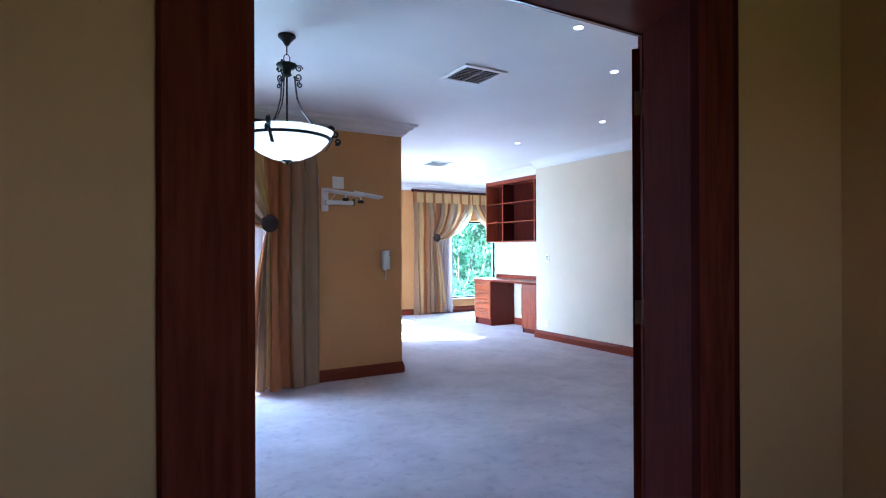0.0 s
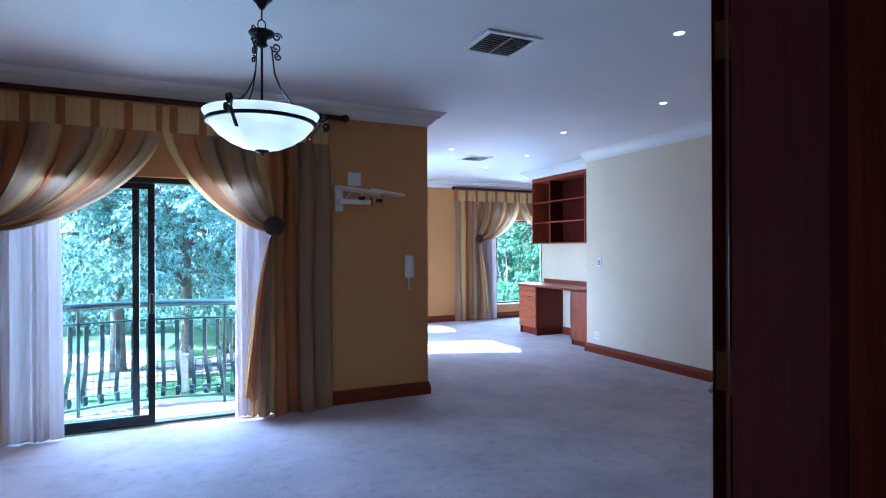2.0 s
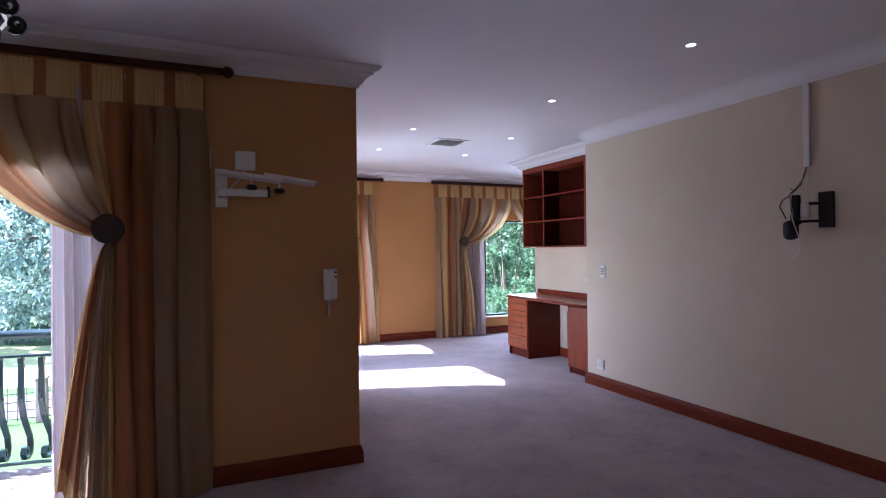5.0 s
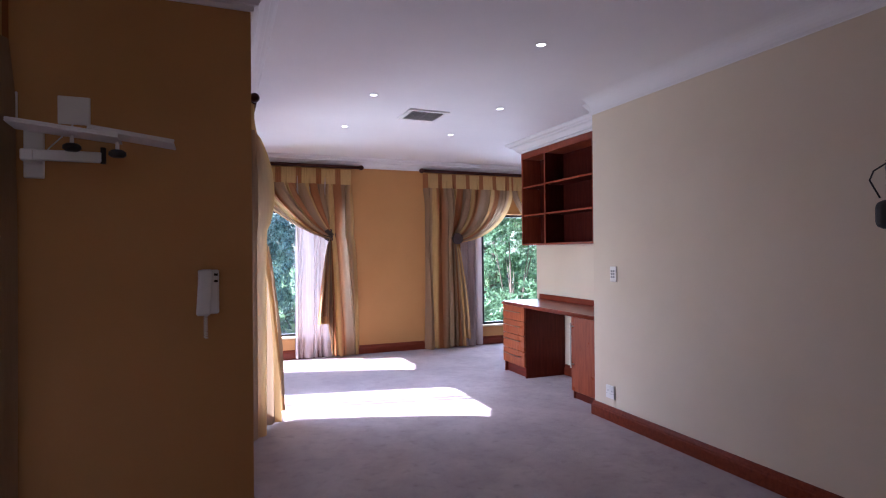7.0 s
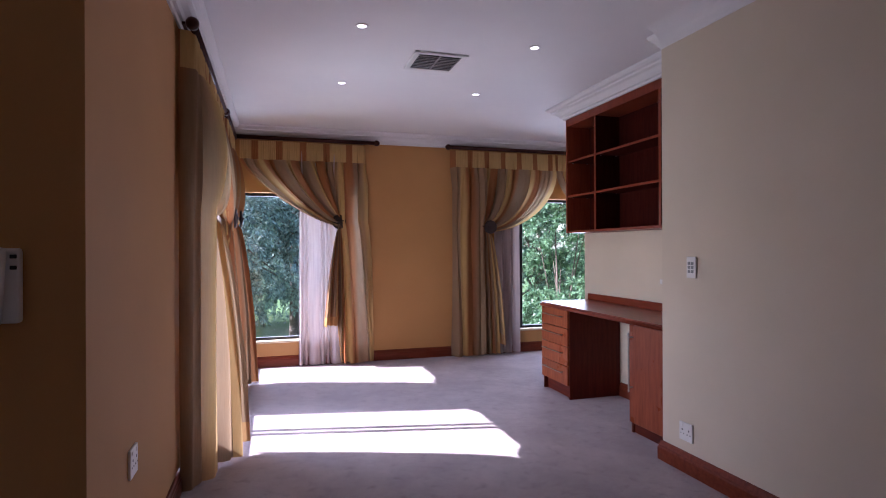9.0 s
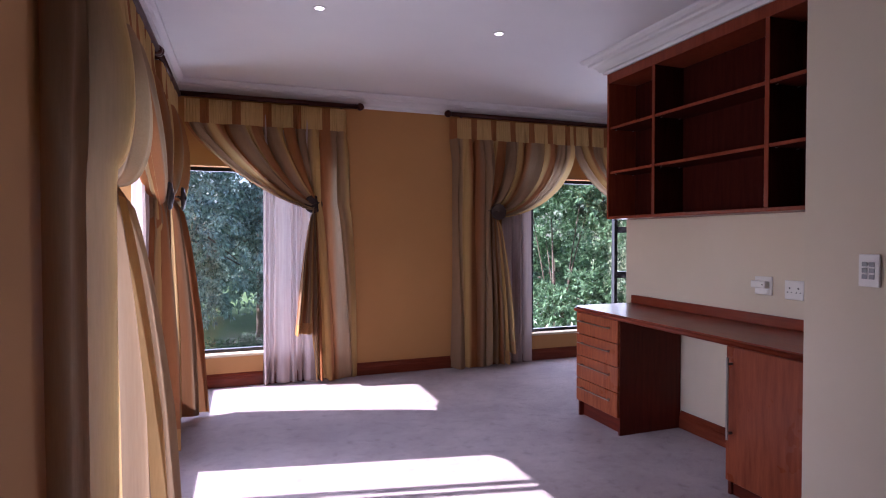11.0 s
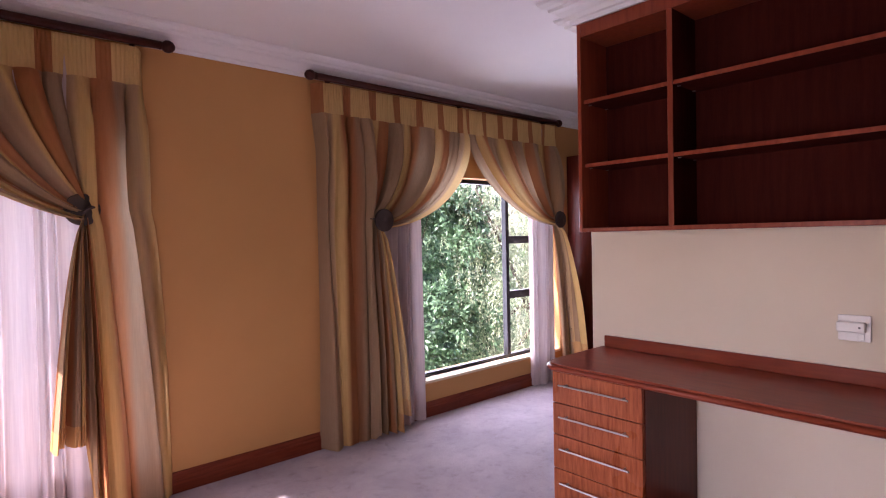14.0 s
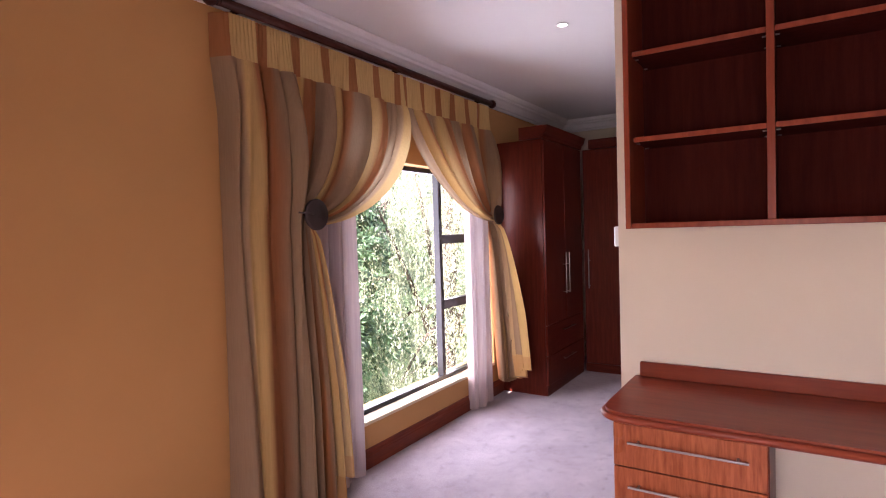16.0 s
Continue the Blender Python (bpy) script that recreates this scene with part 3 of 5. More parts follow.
            waver = 0.0 if kind == "h" else 0.05 * math.sin(6.283 * 1.7 * u + 0.8 * low + ph[1])
            lu.append(((st - rust) / repeat + 0.5 if kind == "h" else (st - (rust if body is None else body)) / (repeat * gather) + 0.5 + waver, 9.0 if kind == "b" and q > 0.93 and k > min(0.6, raised) else down))
        grid.append(line)
        uvs.append(lu)
    for r in range(len(grid) - 1):
        if r == 4:
            continue                                                # the seam under the heading
        for c in range(cols):
            f = bm.faces.new((grid[r][c], grid[r + 1][c], grid[r + 1][c + 1], grid[r][c + 1]))
            f.smooth = True
            for lp, (rr, cc) in zip(f.loops, ((r, c), (r + 1, c), (r + 1, c + 1), (r, c + 1))):
                lp[uvl].uv = uvs[rr][cc]
    bmesh.ops.remove_doubles(bm, verts=[v for row in (grid[4], grid[5]) for v in row], dist=0.001)
    base = O + D * s_out + N * 0.09
    cur = thing("curtain", label, "curtain", tuple(base), group)
    cl = part("drape", bm, CLOTH, cur)
    cl.location = -base
    if not knob:
        return cur
    # tieback: a strap from the wall and a round rosette in front
    tp = O + D * tie_s + N * proud + Vector((0, 0, tie_z))
    a0 = O + D * (s_us - sgn * 0.02) + N * 0.15 + Vector((0, 0, tie_z + 0.01))
    stp = part("strap", tube([a0, (a0 + tp) / 2 + N * 0.03, tp], 0.02, 8, flat=(0.05, 0.008)), MEDAL, cur, "dark tieback strap")
    stp.location = -base
    ros = part("rosette", lathe([(0, 0.026), (0.016, 0.028), (0.025, 0.018), (0.040, 0.023), (0.049, 0.014), (0.067, 0.017), (0.076, 0.008), (0.076, 0), (0, 0)], 28), MEDAL, cur, "dark round carved rosette", True)
    ax = N.to_track_quat("Z", "Y").to_matrix().to_4x4()
    ros.matrix_local = Matrix.Translation(tp + N * 0.012 - base) @ ax
    return cur


def sheer_panel(label, org, ds, nrm, s0, s1, z1=2.30, seed=3, d0=0.052):
    rng = random.Random(seed)
    O, D, N = Vector(org), Vector(ds), Vector(nrm)
    cols, nf = 160, abs(s1 - s0) / 0.075
    bm = bmesh.new()
    grid = []
    p0 = rng.uniform(0, 6)
    for r in range(15):
        q = r / 14
        z = z1 + (0.012 - z1) * q
        line = []
        for c in range(cols + 1):
            u = c / cols
            w = u + 0.30 / nf * math.sin(6.283 * nf * 0.31 * u + 3 * p0) + 0.10 / nf * q * math.sin(4 * u + 3 * q + p0)
            f = 2 * abs(math.sin(math.pi * nf * w + p0)) ** 0.8 - 1.2 + 0.5 * math.sin(6.283 * nf * 0.37 * w + 2 * p0)
            line.append(bm.verts.new(O + D * (s0 + (s1 - s0) * (0.5 + (u - 0.5) * (0.94 + 0.06 * q)) + 0.006 * math.cos(6.283 * nf * u)) + N * max(0.010, d0 + 0.036 * f * (0.7 + 0.3 * q)) + Vector((0, 0, z))))
        grid.append(line)
    for r in range(14):
        for c in range(cols):
            bm.faces.new((grid[r][c], grid[r + 1][c], grid[r + 1][c + 1], grid[r][c + 1])).smooth = True
    base = O + D * s0 + N * d0
    t = thing("lining_curtain", label, "curtain", tuple(base), "sheer linings")
    pp = part("drape", bm, NET, t)
    pp.location = -base
    return t


def rod(label, org, ds, nrm, s0, s1, z=2.375, d=0.088, ends=(True, True), brackets=()):
    O, D, N = Vector(org), Vector(ds), Vector(nrm)
    base = O + D * s0 + N * d + Vector((0, 0, z))
    r = thing("curtain_rod", label, "curtain rod", tuple(base), "wooden curtain rods")
    part("pole", tube([D * 0, D * (s1 - s0)], 0.021, 14), POLE, r, "", True)
    ball = [(0.0, -0.036), (0.012, -0.034), (0.026, -0.022), (0.033, -0.004), (0.03, 0.014), (0.02, 0.026), (0.013, 0.030), (0.022, 0.034), (0.022, 0.042), (0.016, 0.046), (0.016, 0.056)]
    for on, s, sg in ((ends[0], 0, 1), (ends[1], s1 - s0, -1)):
        if on:
            b = part("finial", lathe(ball, 20), POLE, r, "turned ball finial", True)
            b.matrix_local = Matrix.Translation(D * (s - sg * 0.03)) @ (D * sg).to_track_quat("Z", "Y").to_matrix().to_4x4()
    for s in brackets:
        part("bracket", tube([D * (s - s0) - N * (d - 0.003), D * (s - s0) - N * 0.0], 0.012, 8), POLE, r)
    tr = part("lining_track", boxes((0, -0.008, -0.006, abs(s1 - s0), 0.008, 0.006)), POLE, r, "thin dark lining track")
    X = D if s1 > s0 else -D
    mt = Matrix((X, N, Vector((0, 0, 1)))).transposed().to_4x4()
    tr.matrix_local = Matrix.Translation(-N * 0.045 + Vector((0, 0, 0.012))) @ mt
    return r


BW, XD, YD = (0, -1.05, 0), (1, 0, 0), (0, 1, 0)
SOUTH, EAST = (0, -1, 0), (1, 0, 0)
FW, LW = (0, 3.35, 0), (-2.63, 0, 0)
rod("dark wooden rod over the balcony door", BW, XD, SOUTH, -6.22, -3.43, 2.365, brackets=(-6.1, -4.72, -3.55))
rod("dark wooden rod of the corner window", FW, XD, SOUTH, -2.54, -1.13, 2.378, ends=(False, True), brackets=(-1.25,))
rod("dark wooden rod of the corner window return", LW, YD, EAST, 2.22, 3.262, 2.368, ends=(True, False), brackets=(2.32,))
rod("dark wooden rod on the sunny wall", LW, YD, EAST, 0.30, 2.08, 2.352, brackets=(0.42, 1.95))
rod("dark wooden rod over the far window", FW, XD, SOUTH, -0.25, 2.22, 2.378, brackets=(-0.12, 1.05, 2.1))
G = "striped curtains"
curtain("taupe, gold and rust striped curtain tied beside the balcony door", BW, XD, SOUTH, -3.515, -4.74, -3.98, 1.47, -4.22, G, 0.16, 0.36, 1, 2.33, bulge=0.08, p=1.6, rust=-3.695, repeat=0.195, gather=3.4, body=-3.89)
curtain("taupe, gold and rust striped curtain tied back", BW, XD, SOUTH, -6.16, -4.75, -5.74, 1.46, -5.66, G, 0.02, 0.25, 2, 2.33, p=1.6, rust=-4.957, repeat=0.20, gather=1.7)
curtain("gold and rust striped curtain tied beside the corner window", FW, XD, SOUTH, -1.21, -2.50, -1.51, 1.52, -1.70, G, 0.40, 0.22, 3, p=1.35, flare=0.09, bulge=0.07, rust=-1.395, repeat=0.24, gather=1.125, body=-1.42, raised=0.35, proud=0.105)
curtain("gold and rust striped curtain tied on the sunny wall", LW, YD, EAST, 2.28, 3.20, 2.50, 1.50, 2.66, G, 0.12, 0.22, 4, bulge=0.14, rust=2.30, repeat=0.23, gather=1.4)
curtain("dark backlit striped curtain on the sunny wall", LW, YD, EAST, 0.34, 1.19, 0.60, 1.47, 0.84, G, 0.05, 0.3, 5, bulge=0.13, rust=1.0, repeat=0.23, gather=1.5, body=0.62, knob=False)
curtain("backlit striped curtain on the sunny wall", LW, YD, EAST, 2.04, 1.20, 1.80, 1.47, 1.74, G, 0.05, 0.3, 6, rust=1.9)
curtain("taupe and gold striped curtain, wide panel of the far window", FW, XD, SOUTH, -0.24, 1.06, 0.19, 1.475, 0.36, G, 0.10, 0.28, 7, rust=-0.02, repeat=0.203, gather=1.4)
curtain("taupe and gold striped curtain beside the wardrobe", FW, XD, SOUTH, 2.24, 1.07, 2.13, 1.49, 2.17, G, 0.05, 0.1, 8, bulge=0.17, flare=0.22, lift=0.2, rust=1.26, repeat=0.19, gather=1.4)
sheer_panel("pale pink lining curtain beside the balcony door", BW, XD, SOUTH, -4.26, -3.85, seed=3)
sheer_panel("pale pink lining curtain by the balcony door", BW, XD, SOUTH, -6.05, -5.34, seed=4)
sheer_panel("sunlit pale pink lining at the corner window", FW, XD, SOUTH, -1.93, -1.40, seed=5)
sheer_panel("pale pink lining at the far window", FW, XD, SOUTH, 0.28, 0.60, seed=6)
sheer_panel("pale pink lining beside the wardrobe", FW, XD, SOUTH, 1.86, 2.16, seed=7)
sheer_panel("sunlit lining on the sunny wall", LW, YD, EAST, 1.66, 1.95, seed=8)
sheer_panel("sunlit lining of the corner return", LW, YD, EAST, 2.29, 2.44, seed=9)


# ---- the built-in desk and bookcase ----
desk = thing("desk_top", "polished mahogany worktop with a raised back edge", "worktop", (0.09, 0.004, 0.725))
CORNER = [(0.085 - 0.085 * math.cos(a), 1.69 + 0.085 * math.sin(a)) for a in [math.pi / 2 * k / 8 for k in range(9)]]
def slab_top():
    """The worktop with its free front corner rounded off."""
    b = bmesh.new()
    plan = [(0.508, 0.0), (0.0, 0.0)] + CORNER + [(0.508, 1.775)]
    f = b.faces.new([b.verts.new((x, y, 0.035)) for x, y in plan])
    f.normal_update()
    if f.normal.z < 0:
        f.normal_flip()
    ex = bmesh.ops.extrude_face_region(b, geom=[f])
    for v in ex["geom"]:
        if isinstance(v, bmesh.types.BMVert):
            v.co.z = 0.0
    bmesh.ops.recalc_face_normals(b, faces=b.faces[:])
    return b
part("slab", slab_top(), TOP, desk)
part("nosing", tube([(-0.003, 0.004, 0.0145)] + [(x - 0.003, y + 0.003, 0.0145) for x, y in CORNER] + [(0.49, 1.778, 0.0145)], 0.0125, 8), TOP, desk, "rounded front nosing", True)
part("upstand", boxes((0.488, 0.0, 0.0352, 0.507, 1.755, 0.095), bevel=0.003), TOP, desk, "raised back edge")
ped = thing("drawer_unit", "four-drawer mahogany pedestal with figured fronts", "drawers", (0.105, 1.285, 0))
for y0 in (0.0, 0.437):
    part("side_panel", boxes((0.02, y0, 0.0, 0.49, y0 + 0.018, 0.724), bevel=0.001), WOOD_Z, ped)
part("carcass", boxes((0.031, 0.0185, 0.106, 0.48, 0.4365, 0.70)), WOOD_Z, ped)
part("plinth", boxes((0.05, 0.0185, 0.001, 0.066, 0.4365, 0.105), bevel=0.002), WOOD_Y, ped)
zs = (0.722, 0.575, 0.427, 0.268, 0.11)
for a, b in zip(zs, zs[1:]):
    dr = part("drawer_front", boxes((0.0, 0.003, b + 0.002, 0.019, 0.452, a - 0.002), bevel=0.002), FIGURED, ped, "figured cherry veneer front")
    hz = a - 0.055
    part("handle", tube([(-0.028, 0.05, hz), (-0.028, 0.40, hz)], 0.0042, 8), STEEL, dr, "slim steel bar handle")
    part("post", tube([(0.0, 0.08, hz), (-0.028, 0.08, hz)], 0.004, 6), STEEL, dr)
    part("post", tube([(0.0, 0.37, hz), (-0.028, 0.37, hz)], 0.004, 6), STEEL, dr)
cup = thing("cupboard", "mahogany cupboard under the worktop", "cupboard", (0.105, 0.006, 0))
for y0 in (0.0, 0.444):
    part("side_panel", boxes((0.02, y0, 0.0, 0.49, y0 + 0.018, 0.724), bevel=0.001), WOOD_Z, cup)
part("carcass", boxes((0.02, 0.0185, 0.07, 0.49, 0.4435, 0.70)), WOOD_Z, cup)
part("plinth", boxes((0.03, 0.019, 0.001, 0.046, 0.443, 0.069), bevel=0.002), WOOD_Y, cup)
cd = part("door", boxes((0.0, 0.003, 0.074, 0.019, 0.459, 0.720), bevel=0.002), timber("red_cherry_door", (0.15, 0.03, 0.013), (0.235, 0.055, 0.023), (0.31, 0.085, 0.035), "Z", 0.28, 0.12), cup)
part("handle", tube([(-0.03, 0.425, 0.28), (-0.03, 0.425, 0.67)], 0.006, 8), STEEL, cd, "steel bar handle")
for hz in (0.31, 0.64):
    part("post", tube([(0.0, 0.425, hz), (-0.03, 0.425, hz)], 0.005, 6), STEEL, cd)

BX, BY0, BY1, BZ0, BZ1 = 0.355, 0.004, 1.748, 1.365, 2.382
case = thing("bookcase", "empty wall-hung mahogany bookcase with nine open bays", "bookcase", (BX, BY0, BZ0))
Lb, Hb, Db = BY1 - BY0, BZ1 - BZ0, 0.243
part("back_panel", boxes((Db - 0.012, 0.02, 0.02, Db, Lb - 0.02, Hb - 0.02)), BACK, case, "mahogany back, shade of the bays in its colour")
part("side_panel", boxes((0.001, 0, 0, Db, 0.02, Hb), bevel=0.0015), EDGE, case)
part("side_panel", boxes((0.001, Lb - 0.02, 0, Db, Lb, Hb), bevel=0.0015), EDGE, case)
part("bottom_panel", boxes((0.002, 0.0205, 0.0005, Db, Lb - 0.0205, 0.02), bevel=0.0015), EDGE, case)
part("top_panel", boxes((0.002, 0.0205, Hb - 0.065, Db - 0.013, Lb - 0.0205, Hb - 0.0005), bevel=0.0015), EDGE, case)
cuts = (0.0205, 0.475 - BY0, 1.28 - BY0, Lb - 0.0205)
for y in cuts[1:3]:
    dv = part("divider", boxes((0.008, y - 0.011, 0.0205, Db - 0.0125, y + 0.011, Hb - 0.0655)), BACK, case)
    part("edging", boxes((0.003, y - 0.012, 0.0205, 0.0078, y + 0.012, Hb - 0.0655), bevel=0.001), EDGE, dv, "polished front edging")
for a, b in zip(cuts, cuts[1:]):
    for z in (1.69, 2.0):
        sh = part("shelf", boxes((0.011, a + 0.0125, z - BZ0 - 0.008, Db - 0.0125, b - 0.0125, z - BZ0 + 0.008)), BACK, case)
        part("edging", boxes((0.006, a + 0.0125, z - BZ0 - 0.009, 0.0108, b - 0.0125, z - BZ0 + 0.009), bevel=0.001), EDGE, sh, "polished front edging")
        for px in (0.045, 0.19):
            for py0, py1 in ((a + 0.0125, a + 0.026), (b - 0.026, b - 0.0125)):
                part("shelf_pin", boxes((px, py0, z - BZ0 - 0.0125, px + 0.008, py1, z - BZ0 - 0.0085), bevel=0.001), STEEL, sh, "small steel shelf pin")

# ---- wardrobes of the dressing area ----
w1 = thing("wardrobe", "tall dark mahogany wardrobe beside the window", "wardrobe", (2.48, 2.93, 0))
part("carcass", boxes((0, 0.02, 0, 0.9, 0.418, 2.10), bevel=0.002), WOOD_Z, w1)
part("plinth", boxes((0.002, 0.008, 0.0, 0.9, 0.0195, 0.08)), WOOD_X, w1)
part("crown", sweep([(0, 2.10), (-0.012, 2.11), (-0.016, 2.13), (-0.036, 2.15), (-0.044, 2.18), (-0.052, 2.2), (0.2, 2.2), (0.2, 2.10)], [(-0.03, 0.0), (0.9, 0.0)]), WOOD_X, w1, "moulded crown")
for x0, hx in ((0.004, 0.385), (0.452, 0.465)):
    dd = part("door", boxes((x0, 0, 0.58, x0 + 0.442, 0.019, 2.09), bevel=0.002), WOOD_Z, w1)
    part("handle", tube([(hx, -0.03, 0.81), (hx, -0.03, 1.16)], 0.005, 8), STEEL, dd, "steel bar handle")
    for hz in (0.82, 1.06):
        part("post", tube([(hx, 0, hz), (hx, -0.03, hz)], 0.004, 6), STEEL, dd)
for z0, z1 in ((0.085, 0.325), (0.33, 0.575)):
    dd = part("drawer_front", boxes((0.004, 0, z0, 0.894, 0.019, z1), bevel=0.002), WOOD_X, w1)
    part("handle", tube([(0.30, -0.03, z1 - 0.07), (0.60, -0.03, z1 - 0.07)], 0.005, 8), STEEL, dd, "steel bar handle")
    for hx in (0.34, 0.56):
        part("post", tube([(hx, 0, z1 - 0.07), (hx, -0.03, z1 - 0.07)], 0.004, 6), STEEL, dd)
w2 = thing("wardrobe", "tall dark mahogany wardrobe run along the end wall", "wardrobe", (3.405, 1.1, 0))
part("carcass", boxes((0.02, 0, 0, 0.61, 1.825, 2.10), bevel=0.002), WOOD_Z, w2)
part("plinth", boxes((0.008, 0.0, 0.0, 0.0195, 1.825, 0.08)), WOOD_Y, w2)
part("crown", boxes((-0.012, 0, 2.101, 0.6, 1.76, 2.19), bevel=0.01, seg=2), WOOD_Y, w2, "moulded crown")
for k in range(4):
    y0 = 0.004 + k * 0.455
    dd = part("door", boxes((0, y0, 0.085, 0.019, y0 + 0.449, 2.09), bevel=0.002), WOOD_Z, w2)
    hy = y0 + (0.40 if k % 2 else 0.05)
    part("handle", tube([(-0.03, hy, 0.80), (-0.03, hy, 1.16)], 0.005, 8), STEEL, dd, "steel bar handle")
    for hz in (0.82, 1.06):
        part("post", tube([(0, hy, hz), (-0.03, hy, hz)], 0.004, 6), STEEL, dd)

# ---- ceiling fixtures ----
lamp0 = thing("downlight", "small round white downlight, switched on", "downlight", (-2.07, -3.34, CEIL), "ceiling downlights")
part("trim_ring", lathe([(0.0245, -0.001), (0.036, -0.001), (0.038, -0.004), (0.034, -0.006), (0.026, -0.005), (0.0245, -0.001)], 24), VENT, lamp0)
part("lens", lathe([(0, -0.003), (0.024, -0.003), (0.024, -0.0005), (0, -0.0005)], 20), LAMPGLOW, lamp0, "glowing lens")
for x, y in ((-0.983, -2.19), (-1.03, -0.90), (-1.677, 0.43), (-1.665, 1.55), (-0.577, 0.47), (-0.571, 1.57), (1.25, 2.30), (-2.85, -3.79)):
    copy_thing(lamp0, Matrix.Translation((x, y, CEIL)))


def vent(x, y, s):
    v = thing("ceiling_vent", "square white louvred air vent in the ceiling", "vent", (x, y, CEIL), "ceiling vents")
    h = s / 2
    # solid dark sheet gives the duct's shade behind the slats
    part("backing", boxes((-h + 0.02, -h + 0.02, -0.004, h - 0.02, h - 0.02, -0.001)), DUCT_SHADE, v, "dark sheet for the shade behind the slats")
    part("frame", sweep([(0, -0.001), (0, -0.005), (0.005, -0.012), (0.036, -0.011), (0.042, -0.001)], [(-h, -h), (h, -h), (h, h), (-h, h), (-h, -h)]), VENT, v)
    part("bar", boxes((-0.004, -h + 0.04, -0.014, 0.004, h - 0.04, -0.005), bevel=0.001), VENT, v)
    n = 9
    for i in range(n):
        yy = -h + 0.045 + (s - 0.09) * (i + 0.5) / n
        b = boxes((-h + 0.041, -0.008, -0.0012, h - 0.041, 0.008, 0.0012))
        bmesh.ops.rotate(b, verts=b.verts[:], matrix=Matrix.Rotation(radians(28), 3, "X"))
        bmesh.ops.translate(b, verts=b.verts[:], vec=(0, yy, -0.0135))
        part("slat", b, VENT, v)
    return v


vent(-2.90, -2.78, 0.36)
vent(-1.11, 0.90, 0.36)


def spiral(c, ax, up, r0, turns, n=18, start=0.0):
    return [Vector(c) + (Vector(ax) * math.cos(start + 6.283 * turns * i / n) + Vector(up) * math.sin(start + 6.283 * turns * i / n)) * r0 * (1 - 0.72 * i / n) for i in range(n + 1)]


pend = thing("pendant_lamp", "lit alabaster bowl pendant on black wrought iron arms", "pendant lamp", (-4.255, -2.85, CEIL - 0.034))
part("canopy", lathe([(0, 0.033), (0.050, 0.033), (0.052, 0.022), (0.044, 0.014), (0.026, -0.004), (0.014, -0.024), (0.008, -0.030), (0, -0.030)], 24), IRON, pend, "black ceiling canopy", True)
part("rod", tube([(0, 0, -0.028), (0, 0, -0.082)], 0.004, 8), IRON, pend)
part("loop", tube([(0.018 * math.cos(a), 0, -0.105 + 0.026 * math.sin(a)) for a in [6.283 * i / 16 for i in range(17)]], 0.003, 6), IRON, pend)
part("crown_cup", lathe([(0, -0.128), (0.03, -0.13), (0.058, -0.138), (0.062, -0.146), (0.05, -0.158), (0.026, -0.17), (0.022, -0.19), (0.03, -0.2), (0.012, -0.212), (0, -0.212)], 24), IRON, pend, "black iron cup", True)
part("stem", tube([(0, 0, -0.2), (0, 0, -0.70)], 0.006, 8), IRON, pend)
bowl_prof = [(0.0, -0.705), (0.04, -0.703), (0.09, -0.692), (0.15, -0.665), (0.20, -0.63), (0.235, -0.59), (0.258, -0.548), (0.268, -0.532), (0.262, -0.53), (0.25, -0.552), (0.228, -0.592), (0.193, -0.628), (0.145, -0.66), (0.085, -0.686), (0.0, -0.698)]
part("bowl", lathe(bowl_prof, 48), BOWL, pend, "glowing alabaster glass bowl", True)
part("band", lathe([(0.246, -0.582), (0.251, -0.582), (0.256, -0.568), (0.251, -0.568), (0.246, -0.582)], 48), IRON, pend, "thin iron band")
part("bottom_cap", lathe([(0, -0.728), (0.006, -0.726), (0.009, -0.716), (0.03, -0.71), (0.034, -0.702), (0, -0.70)], 20), IRON, pend, "", True)
for k in range(3):
    a = radians(235 + 120 * k)
    r, up = Vector((math.cos(a), math.sin(a), 0)), Vector((0, 0, 1))
    arm_pts = [r * 0.045 + up * -0.205, r * 0.05 + up * -0.26, r * 0.058 + up * -0.33, r * 0.085 + up * -0.40, r * 0.14 + up * -0.47, r * 0.20 + up * -0.515, r * 0.262 + up * -0.538, r * 0.272 + up * -0.56, r * 0.252 + up * -0.592, r * 0.222 + up * -0.635]
    part("arm", tube(arm_pts, 0.006, 8, flat=(0.020, 0.005)), IRON, pend, "flat wrought iron arm")
    b = tube(spiral(r * 0.07 + up * -0.155, r, up, 0.022, 1.4), 0.004, 6)
    tube(spiral(r * 0.065 + up * -0.205, r, up, 0.024, 1.4, start=3.0), 0.004, 6, b)
    tube(spiral(r * 0.075 + up * -0.25, r, up, 0.018, 1.3, start=1.5), 0.004, 6, b)
    part("scroll", b, IRON, pend)
    b = tube(spiral(r * 0.285 + up * -0.525, r, up, 0.024, 1.4, start=2), 0.007, 6)
    tube(spiral(r * 0.30 + up * -0.57, r, up, 0.020, 1.4, start=4), 0.007, 6, b)
    part("scroll", b, IRON, pend)


